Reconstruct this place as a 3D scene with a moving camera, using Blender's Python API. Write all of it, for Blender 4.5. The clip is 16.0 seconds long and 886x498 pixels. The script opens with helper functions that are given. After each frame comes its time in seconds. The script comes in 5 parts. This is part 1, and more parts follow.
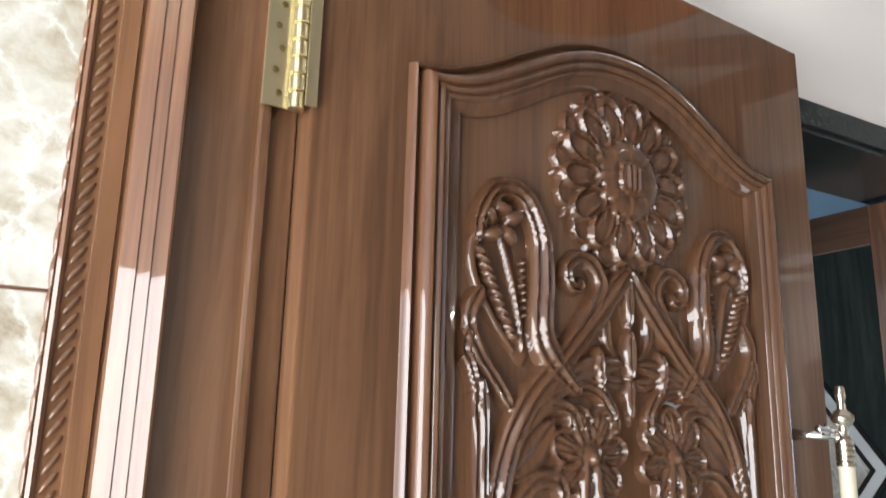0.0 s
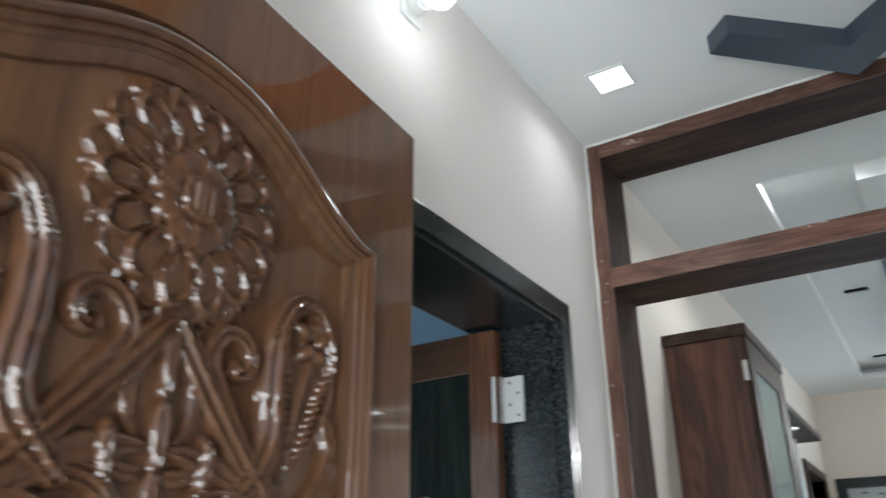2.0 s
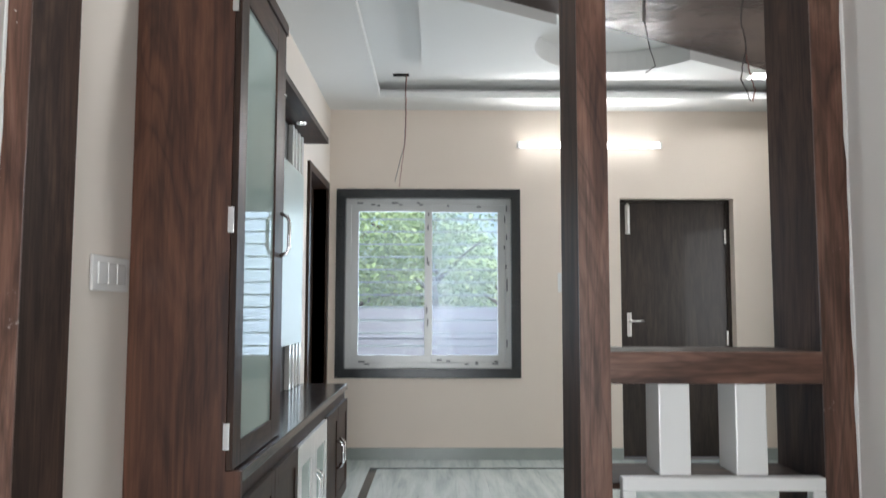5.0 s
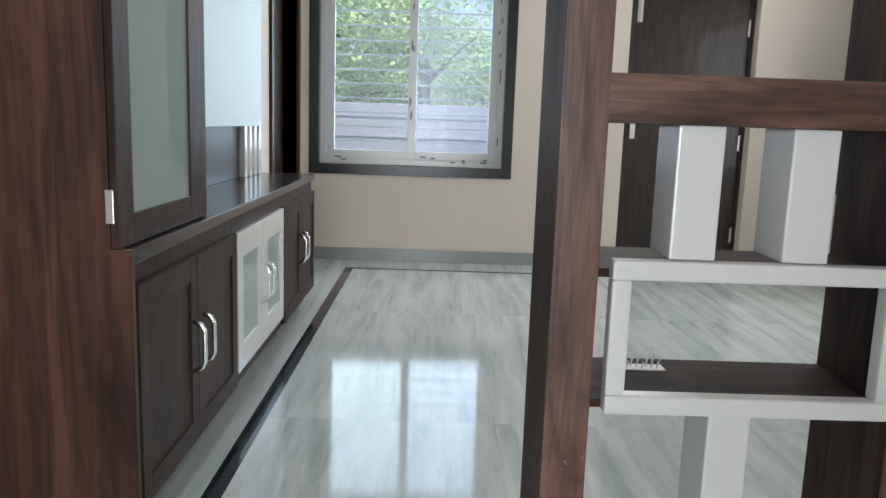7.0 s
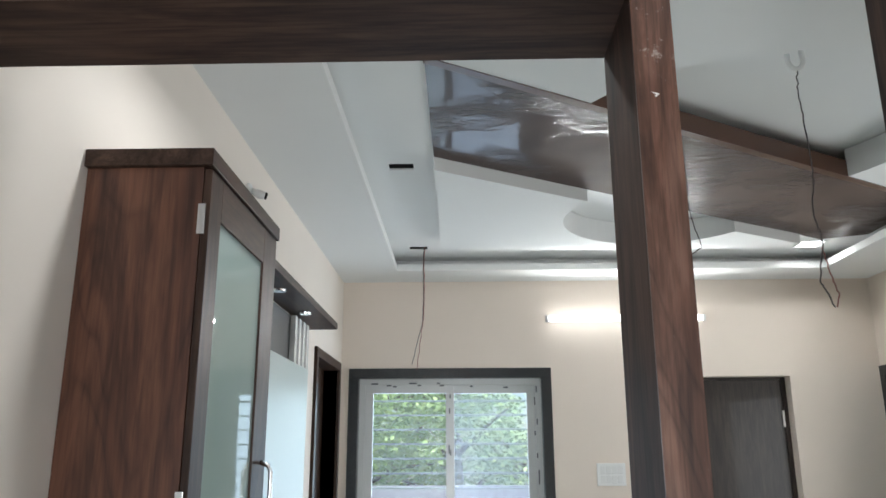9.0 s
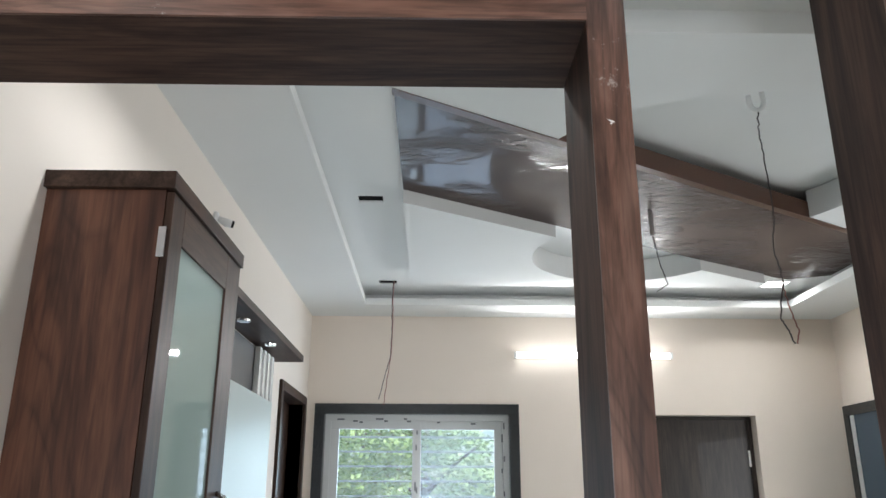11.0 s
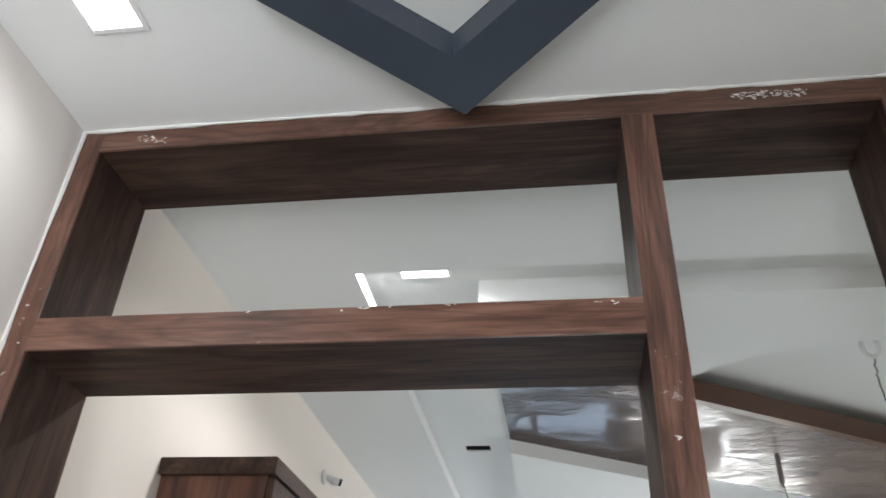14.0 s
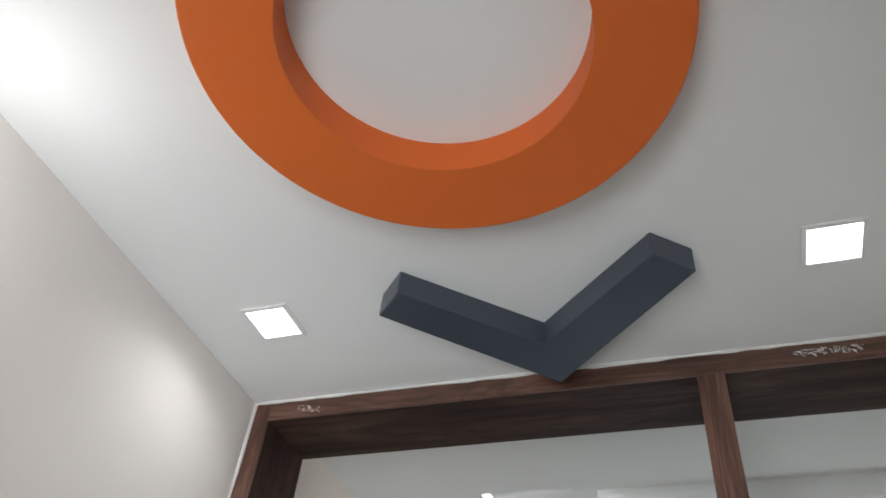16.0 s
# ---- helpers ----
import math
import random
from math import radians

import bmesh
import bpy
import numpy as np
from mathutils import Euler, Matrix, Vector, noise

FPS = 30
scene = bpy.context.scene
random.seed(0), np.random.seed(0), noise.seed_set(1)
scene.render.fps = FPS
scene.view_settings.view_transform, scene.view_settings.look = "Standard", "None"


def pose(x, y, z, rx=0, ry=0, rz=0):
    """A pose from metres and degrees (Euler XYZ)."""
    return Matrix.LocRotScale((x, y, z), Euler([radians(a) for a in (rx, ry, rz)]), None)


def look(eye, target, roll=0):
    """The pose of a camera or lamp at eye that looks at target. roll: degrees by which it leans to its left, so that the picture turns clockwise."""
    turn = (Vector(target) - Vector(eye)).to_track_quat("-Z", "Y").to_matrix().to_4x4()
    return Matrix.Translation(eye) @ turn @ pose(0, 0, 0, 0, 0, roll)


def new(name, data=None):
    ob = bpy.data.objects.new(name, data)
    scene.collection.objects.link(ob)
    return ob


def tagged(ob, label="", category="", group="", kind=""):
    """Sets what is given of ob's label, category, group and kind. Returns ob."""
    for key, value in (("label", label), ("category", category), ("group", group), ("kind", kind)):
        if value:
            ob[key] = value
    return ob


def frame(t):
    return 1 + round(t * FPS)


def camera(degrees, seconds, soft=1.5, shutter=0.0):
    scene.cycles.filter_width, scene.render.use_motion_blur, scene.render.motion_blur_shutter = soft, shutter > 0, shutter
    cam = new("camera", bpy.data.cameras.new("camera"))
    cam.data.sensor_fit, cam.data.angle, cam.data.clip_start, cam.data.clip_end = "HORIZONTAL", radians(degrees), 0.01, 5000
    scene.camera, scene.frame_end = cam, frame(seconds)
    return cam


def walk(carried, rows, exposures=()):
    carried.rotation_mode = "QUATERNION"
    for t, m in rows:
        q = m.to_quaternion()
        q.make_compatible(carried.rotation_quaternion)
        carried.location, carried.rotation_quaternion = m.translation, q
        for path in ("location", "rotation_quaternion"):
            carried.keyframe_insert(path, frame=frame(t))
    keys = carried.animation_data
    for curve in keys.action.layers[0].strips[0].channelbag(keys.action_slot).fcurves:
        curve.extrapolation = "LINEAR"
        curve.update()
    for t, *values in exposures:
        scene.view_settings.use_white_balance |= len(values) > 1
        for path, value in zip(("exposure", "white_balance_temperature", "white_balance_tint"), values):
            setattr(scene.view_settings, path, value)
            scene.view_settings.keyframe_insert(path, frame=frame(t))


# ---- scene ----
import itertools

cam = camera(59.9, 16.0, soft=1.5, shutter=0.3)
PATH = [
    (0, (0.489, 0.792, 1.376), (1.453, 2.485, 1.828), 1.4),
    (0.5, (0.459, 0.789, 1.41), (1.413, 2.442, 2.006), 2.2),
    (1, (0.447, 0.82, 1.411), (1.451, 2.374, 2.171), 1.9),
    (1.5, (0.534, 0.871, 1.378), (1.77, 2.234, 2.162), 1.9),
    (1.7, (0.609, 0.905, 1.354), (1.988, 2.110, 2.157), 0.4),
    (2, (0.744, 0.946, 1.339), (2.286, 1.923, 2.157), -0.3),
    (2.2, (0.816, 0.956, 1.336), (2.423, 1.816, 2.159), 0.3),
    (2.5, (0.856, 0.968, 1.329), (2.554, 1.658, 2.132), 1.6),
    (3, (0.905, 1.05, 1.327), (2.723, 1.355, 2.105), 2.3),
    (3.5, (0.939, 1.06, 1.301), (2.844, 1.194, 1.895), 2.8),
    (4, (1.04, 1.036, 1.283), (2.966, 1.08, 1.821), 2.0),
    (4.5, (1.315, 0.941, 1.188), (3.278, 0.937, 1.571), 2.0),
    (5, (1.442, 0.886, 1.158), (3.436, 0.869, 1.314), 0.1),
    (5.2, (1.488, 0.885, 1.126), (3.486, 0.863, 1.21), 0.0),
    (7.3, (2.007, 0.755, 1.002), (3.977, 0.741, 0.654), 1.7),
    (7.5, (2.015, 0.758, 1.078), (3.986, 0.766, 0.738), 1.2),
    (7.6, (2.012, 0.772, 1.113), (3.992, 0.802, 0.832), 1.5),
    (8, (1.992, 0.811, 1.239), (3.988, 0.867, 1.122), 2.7),
    (8.2, (1.970, 0.835, 1.297), (3.969, 0.885, 1.339), 1.9),
    (8.5, (1.953, 0.860, 1.408), (3.932, 0.907, 1.695), 1.0),
    (8.7, (1.925, 0.854, 1.456), (3.883, 0.907, 1.863), 0.2),
    (9, (1.931, 0.864, 1.54), (3.864, 0.909, 2.052), -0.2),
    (11.4, (1.943, 0.819, 1.501), (3.848, 0.786, 2.11), 0.5),
    (11.5, (1.948, 0.809, 1.497), (3.853, 0.773, 2.103), 0.7),
    (12, (1.926, 0.74, 1.569), (3.811, 0.733, 2.24), 1.0),
    (12.5, (1.868, 0.746, 1.64), (3.646, 0.795, 2.554), 1.4),
    (12.7, (1.848, 0.763, 1.644), (3.619, 0.809, 2.571), 1.2),
    (13, (1.817, 0.789, 1.649), (3.536, 0.831, 2.668), 0.9),
    (13.5, (1.81, 0.781, 1.666), (3.482, 0.873, 2.761), 0.3),
    (14, (1.824, 0.748, 1.638), (3.469, 1.027, 2.741), 2.7),
    (14.5, (1.719, 0.725, 1.633), (3.322, 1.165, 2.746), 4.2),
    (14.7, (1.666, 0.717, 1.638), (3.196, 1.155, 2.847), 3.5),
    (15, (1.587, 0.704, 1.646), (3.093, 1.164, 2.879), 3.9),
    (15.5, (1.485, 0.647, 1.665), (2.914, 1.09, 2.992), 3.6),
    (16, (1.417, 0.608, 1.664), (2.76, 1.171, 3.034), 6.7),
]
walk(cam, [(t, look(eye, target, roll)) for t, eye, target, roll in PATH],
     exposures=((0, 0.40, 6500, 10), (0.5, 0.28, 6400, 7), (1.0, 0.24, 6150, 4), (1.5, 0.14, 6200, 5), (2.0, 0.02, 6200, 5), (2.5, 0.08, 6300, 7), (3.5, 0.26, 6500, 9), (4.5, 0.18, 6500, 10),
                (5.2, 0.3, 6500, 10), (7.5, 0.25, 6500, 10), (8.0, 0.28, 6500, 10), (9.0, 0.25, 6400, 8), (11.5, 0.36, 6400, 9), (12.5, 0.54, 6430, 9), (14.0, 0.36, 6500, 10), (15.0, 0.20, 6550, 10), (16.0, 0.0, 6550, 10)))


# ---- world, lights, exposure ----
world = bpy.data.worlds.new("daylight")
scene.world = world
world.use_nodes = True
wn = world.node_tree
sky = wn.nodes.new("ShaderNodeTexSky")
sky.sky_type, sky.sun_disc = "NISHITA", False
sky.sun_elevation, sky.sun_rotation = radians(52), radians(200)
wn.links.new(sky.outputs[0], wn.nodes["Background"].inputs[0])
wn.nodes["Background"].inputs[1].default_value = 0.15


def lamp(name, kind, m, power, size=0.1, size_y=0.0, color=(1, 1, 1), angle=180):
    data = bpy.data.lights.new(name, kind)
    data.energy, data.color = power, color
    if kind == "AREA":
        data.size = size
        if size_y:
            data.shape, data.size_y = "RECTANGLE", size_y
        data.spread = radians(angle)
    elif kind == "SUN":
        data.angle = radians(size)
    else:
        data.shadow_soft_size = size
    ob = new(name, data)
    ob.matrix_world = m
    return ob


WHITE_LED = (0.97, 0.985, 0.99)
lamp("sun", "SUN", look((0, -5, 15), (10, 0, 0)), 5.0, 0.5, color=(1.0, 0.95, 0.87))
lamp("entry_daylight", "AREA", look((-0.9, 0.65, 1.05), (1.6, 0.9, 2.4)), 124, 1.75, 2.0, (0.91, 0.95, 1.0))
lamp("window_daylight", "AREA", look((8.16, 0.95, 1.38), (5.5, 0.95, 1.1)), 20, 1.25, 1.25, (0.68, 0.82, 1.0))
for lx, ly in ((2.659, 1.546), (2.664, 0.304)):
    lamp("panel_light", "AREA", look((lx, ly, 2.765), (lx, ly, 0)), 0.85, 0.095, 0.095, WHITE_LED, 150)
for lx, ly, watts in ((3.868, 1.160, 7.0), (7.215, -1.60, 4.0)):
    lamp("tray_light", "AREA", look((lx, ly, 2.942), (lx, ly, 0)), watts, 0.14, 0.14, WHITE_LED, 155)
lamp("tube_glow", "AREA", look((7.775, -0.40, 2.53), (4.5, -0.40, 1.9)), 19, 1.18, 0.035, WHITE_LED)
# Unseen fill added at an invented wall gap to brighten the blue room
lamp("inner_room_fill", "AREA", look((0.62, 3.4, 1.6), (3.2, 3.0, 1.4)), 6, 1.1, 1.1, (0.95, 0.98, 1.0))
# Fill added before the dark side window to brighten the hall
lamp("side_window_fill", "AREA", look((6.35, -2.26, 1.36), (6.5, 0.0, 1.35)), 30, 2.6, 1.4, (0.97, 0.985, 1.0), 155)
lamp("bulb_glow", "POINT", pose(1.865, 1.648, 2.553), 1.0, 0.034, color=WHITE_LED)

# ---- materials ----
def mat(name, color=(0.8, 0.8, 0.8), rough=0.5, metal=0.0, coat=0.0):
    m = bpy.data.materials.new(name)
    m.use_nodes = True
    b = m.node_tree.nodes["Principled BSDF"]
    b.inputs["Base Color"].default_value = (*color, 1)
    b.inputs["Roughness"].default_value = rough
    b.inputs["Metallic"].default_value = metal
    b.inputs["Coat Weight"].default_value = coat
    b.inputs["Coat Roughness"].default_value = 0.03
    b.inputs["Coat IOR"].default_value = 1.6
    return m


def node(m, kind, **inputs):
    n = m.node_tree.nodes.new(kind)
    for key, value in inputs.items():
        n.inputs[key.replace("_", " ")].default_value = value
    return n


def link(m, a, b):
    m.node_tree.links.new(a, b)


def bsdf(m):
    return m.node_tree.nodes["Principled BSDF"]


def coords(m, scale):
    tc, mp = node(m, "ShaderNodeTexCoord"), node(m, "ShaderNodeMapping", Scale=scale)
    link(m, tc.outputs["Object"], mp.inputs["Vector"])
    return mp.outputs["Vector"]


def ramp(m, fac, stops):
    r = node(m, "ShaderNodeValToRGB")
    els = r.color_ramp.elements
    while len(els) < len(stops):
        els.new(0.5)
    for e, (p, c) in zip(els, stops):
        e.position, e.color = p, (*c, 1)
    link(m, fac, r.inputs["Fac"])
    return r.outputs["Color"]


def bump(m, fac, strength, distance=0.002):
    b = node(m, "ShaderNodeBump", Strength=strength, Distance=distance)
    link(m, fac, b.inputs["Height"])
    link(m, b.outputs["Normal"], bsdf(m).inputs["Normal"])


def mixed(m, fac, a, b, how="MIX"):
    x = node(m, "ShaderNodeMix")
    x.data_type, x.blend_type = "RGBA", how
    if isinstance(fac, float):
        x.inputs[0].default_value = fac
    else:
        link(m, fac, x.inputs[0])
    for socket, value in ((x.inputs[6], a), (x.inputs[7], b)):
        if isinstance(value, tuple):
            socket.default_value = (*value, 1)
        else:
            link(m, value, socket)
    return x.outputs[2]


def wood(name, dark, mid, light, axis, rough, coat=0.0, fine=1.0, worn=0.0, shine=0.5, figure=0.5):
    """Grain that runs along one axis: broad bands, long streaks and fine pores."""
    m = mat(name, mid, rough, 0, coat)
    bsdf(m).inputs["Specular IOR Level"].default_value = shine

    def grain(across, along, detail, distortion):
        stretch = [across * fine] * 3
        stretch["xyz".index(axis)] = along * fine
        n = node(m, "ShaderNodeTexNoise", Scale=1.0, Detail=detail, Roughness=0.62, Distortion=distortion)
        link(m, coords(m, stretch), n.inputs["Vector"])
        return n.outputs["Fac"]

    broad, streak, pores = grain(9.0, 1.5, 4.0, 1.6), grain(38.0, 2.2, 6.0, 1.2), grain(150.0, 5.0, 3.0, 0.0)
    a = ramp(m, broad, ((0.34, dark), (0.5, mid), (0.66, light)))
    if coat < 0.8:
        # contour-like figure: the broad bands folded into thin darker rings
        swell = node(m, "ShaderNodeMath")
        swell.operation = "MULTIPLY"
        swell.inputs[1].default_value = 9.0
        link(m, grain(4.2, 0.75, 3.0, 0.9), swell.inputs[0])
        fold = node(m, "ShaderNodeMath")
        fold.operation = "PINGPONG"
        fold.inputs[1].default_value = 0.5
        link(m, swell.outputs[0], fold.inputs[0])
        rings = ramp(m, fold.outputs[0], ((0.0, (0.52, 0.49, 0.47)), (0.16, (0.92, 0.90, 0.89)), (0.5, (1.08, 1.04, 1.0))))
        a = mixed(m, figure, a, rings, "MULTIPLY")
    b = ramp(m, streak, ((0.36, (0.34, 0.32, 0.31)), (0.52, (1, 1, 1)), (0.68, (1.0, 0.93, 0.90))))
    c = ramp(m, pores, ((0.35, (0.50, 0.47, 0.45)), (0.55, (1, 1, 1))))
    colour = mixed(m, 0.5, mixed(m, 0.3 + 0.5 * figure if coat < 0.8 else 0.3, a, b, "MULTIPLY"), c, "MULTIPLY")
    if worn:
        chips = node(m, "ShaderNodeTexNoise", Scale=7.0, Detail=9.0, Roughness=0.78)
        link(m, coords(m, (1, 1, 1)), chips.inputs["Vector"])
        where = ramp(m, chips.outputs["Fac"], ((0.63, (0, 0, 0)), (0.67, (worn, worn, worn))))
        colour = mixed(m, where, colour, (0.40, 0.35, 0.32))
    link(m, colour, bsdf(m).inputs["Base Color"])
    bump(m, streak if coat < 0.8 else pores, 0.18 if coat < 0.8 else 0.03, 0.001)
    if coat >= 0.8:
        bsdf(m).inputs["Coat IOR"].default_value = 1.5
        # brush-laid varnish: long shallow waves in the clear coat
        b = node(m, "ShaderNodeBump", Strength=0.05, Distance=0.002)
        link(m, grain(26.0, 1.2, 3.0, 0.4), b.inputs["Height"])
        link(m, b.outputs["Normal"], bsdf(m).inputs["Coat Normal"])
    return m


def plaster(name, color, rough=0.85, stain=0.06):
    m = mat(name, color, rough)
    v = coords(m, (1, 1, 1))
    big = node(m, "ShaderNodeTexNoise", Scale=0.9, Detail=4.0, Roughness=0.6)
    small = node(m, "ShaderNodeTexNoise", Scale=120.0, Detail=3.0)
    link(m, v, big.inputs["Vector"])
    link(m, v, small.inputs["Vector"])
    low = tuple(c * (1 - stain) for c in color)
    link(m, ramp(m, big.outputs["Fac"], ((0.3, low), (0.7, color))), bsdf(m).inputs["Base Color"])
    bump(m, small.outputs["Fac"], 0.12, 0.001)
    return m


VARNISH = [wood(f"varnished_teak_{a}", (0.114, 0.052, 0.025), (0.142, 0.067, 0.032), (0.168, 0.081, 0.039), a, 0.45, 1.0, 0.55, 0.0, 0.12) for a in "xyz"]
CARVED = wood("varnished_carving", (0.088, 0.038, 0.018), (0.106, 0.047, 0.022), (0.126, 0.057, 0.028), "z", 0.45, 1.0, 0.7, 0.0, 0.15)
WALNUT = {a: wood(f"walnut_laminate_{a}", (0.030, 0.017, 0.013), (0.056, 0.032, 0.024), (0.088, 0.050, 0.037), a, 0.62, 0.0, 1.0, 0.0, 0.15, 0.35) for a in "xyz"}
# Walnut copy for front edges: real scuffs, plus light put into its paler colour
WORN_LIT = {a: wood(f"worn_lit_walnut_{a}", (0.078, 0.036, 0.025), (0.152, 0.075, 0.052), (0.222, 0.121, 0.088), a, 0.40, 0.0, 1.25, 0.8, 0.5, 0.7) for a in "xyz"}
DARKWOOD = {a: wood(f"wenge_laminate_{a}", (0.030, 0.016, 0.011), (0.052, 0.029, 0.020), (0.076, 0.045, 0.031), a, 0.45, 0.0, 1.2, 0.0, 0.2) for a in "xyz"}
TEAK = wood("inner_door_teak", (0.105, 0.036, 0.013), (0.175, 0.066, 0.024), (0.24, 0.095, 0.036), "z", 0.4, 0.2)
WALL = plaster("cream_wall_paint", (0.80, 0.765, 0.735))
HALLWALL = plaster("pinkish_cream_wall_paint", (0.80, 0.705, 0.62))
HALLCEIL = plaster("greyish_white_ceiling_paint", (0.77, 0.775, 0.765), 0.9, 0.04)
HALLLEFT = plaster("warm_cream_wall_paint", (0.84, 0.77, 0.70))
CEIL = plaster("white_ceiling_paint", (0.83, 0.83, 0.82), 0.9, 0.04)
BLUE = plaster("light_blue_wall_paint", (0.42, 0.60, 0.76))
ORANGE = plaster("orange_ceiling_paint", (0.71, 0.142, 0.018), 0.6, 0.10)
SLATE = plaster("slate_blue_paint", (0.056, 0.070, 0.096), 0.34, 0.10)
WHITE = mat("white_gloss_laminate", (0.80, 0.80, 0.79), 0.25, 0, 0.3)
GRILLE = mat("grey_grille_paint", (0.38, 0.40, 0.40), 0.5)
FILM = mat("silver_protective_film", (0.62, 0.63, 0.62), 0.3, 0.1)
CHROME = mat("brushed_chrome", (0.80, 0.80, 0.80), 0.18, 1.0)
STEEL = mat("bright_steel_hinge", (0.82, 0.81, 0.79), 0.28, 0.85)
BRASS = mat("polished_brass", (0.74, 0.65, 0.42), 0.28, 1.0)
SCREW = mat("dull_brass_screw", (0.20, 0.15, 0.07), 0.45, 1.0)
BLACK = mat("black_trim_and_void_shade", (0.012, 0.012, 0.012), 0.9)
PLASTIC = mat("white_plastic", (0.80, 0.80, 0.79), 0.35)
WIRE = mat("dark_wire_insulation", (0.07, 0.06, 0.06), 0.5)
REDWIRE = mat("red_wire_insulation", (0.30, 0.12, 0.10), 0.5)


def thin_glass(name, tint, gloss, milk=0.0, haze_tint=(0.75, 0.80, 0.82), backlit=False):
    """A thin pane: clear through, a mirror share and a little milkiness that paints in glare."""
    m = bpy.data.materials.new(name)
    m.use_nodes = True
    t = m.node_tree
    t.nodes.remove(t.nodes["Principled BSDF"])
    out = t.nodes["Material Output"]
    clear, shine, mix = node(m, "ShaderNodeBsdfTransparent", Color=(*tint, 1)), node(m, "ShaderNodeBsdfGlossy", Roughness=0.02), node(m, "ShaderNodeMixShader")
    fres = node(m, "ShaderNodeFresnel", IOR=gloss)
    link(m, fres.outputs[0], mix.inputs[0])
    link(m, clear.outputs[0], mix.inputs[1])
    link(m, shine.outputs[0], mix.inputs[2])
    last = mix
    if milk:
        fog, mix2 = node(m, "ShaderNodeBsdfTranslucent" if backlit else "ShaderNodeBsdfDiffuse", Color=(*haze_tint, 1)), node(m, "ShaderNodeMixShader", Fac=milk)
        link(m, mix.outputs[0], mix2.inputs[1])
        link(m, fog.outputs[0], mix2.inputs[2])
        last = mix2
    link(m, last.outputs[0], out.inputs["Surface"])
    return m


# The milk in both panes paints in overexposed glare; the second is also hazy
PANE = thin_glass("window_glass", (0.93, 0.97, 0.96), 1.12, 0.04, (0.92, 0.93, 0.88), True)
HAZYPANE = thin_glass("hazy_glare_window_glass", (0.88, 0.92, 0.95), 1.15, 0.07, (0.90, 0.92, 0.88), True)
# Pale green milk stands in for reflections and a brighter cabinet interior
CABGLASS = thin_glass("cabinet_glass", (0.86, 0.95, 0.92), 1.48, 0.32, (0.72, 0.86, 0.83))
SHELFGLASS = thin_glass("shelf_glass", (0.80, 0.90, 0.88), 1.5)


def emitter(name, strength, color=(1, 1, 1)):
    m = mat(name, (0.9, 0.9, 0.9), 0.5)
    bsdf(m).inputs["Emission Color"].default_value = (*color, 1)
    bsdf(m).inputs["Emission Strength"].default_value = strength
    return m


GLOW = emitter("lit_lamp_diffuser", 6.0, WHITE_LED)


def granite(name):
    """Polished black granite: dark ground, scattered grey-blue flakes of two sizes."""
    m = mat(name, (0.02, 0.022, 0.024), 0.26, 0, 0.1)
    v = coords(m, (1, 1, 1))
    warp = node(m, "ShaderNodeTexNoise", Scale=160.0, Detail=4.0, Roughness=0.7)
    link(m, v, warp.inputs["Vector"])
    ground = ramp(m, warp.outputs["Fac"], ((0.40, (0.006, 0.007, 0.008)), (0.58, (0.022, 0.026, 0.028)), (0.72, (0.075, 0.085, 0.09))))
    colour = ground
    for scale, share, tone in ((80.0, 0.74, (0.044, 0.052, 0.057)), (190.0, 0.80, (0.060, 0.068, 0.072))):
        f = node(m, "ShaderNodeTexVoronoi", Scale=scale)
        link(m, v, f.inputs["Vector"])
        pick = node(m, "ShaderNodeSeparateColor")
        link(m, f.outputs["Color"], pick.inputs[0])
        chosen = ramp(m, pick.outputs[0], ((share, (0, 0, 0)), (share + 0.08, (1, 1, 1))))
        core = ramp(m, f.outputs["Distance"], ((0.22, (1, 1, 1)), (0.50, (0, 0, 0))))
        colour = mixed(m, mixed(m, 1.0, chosen, core, "MULTIPLY"), colour, tone)
    link(m, colour, bsdf(m).inputs["Base Color"])
    return m


GRANITE = granite("black_granite")


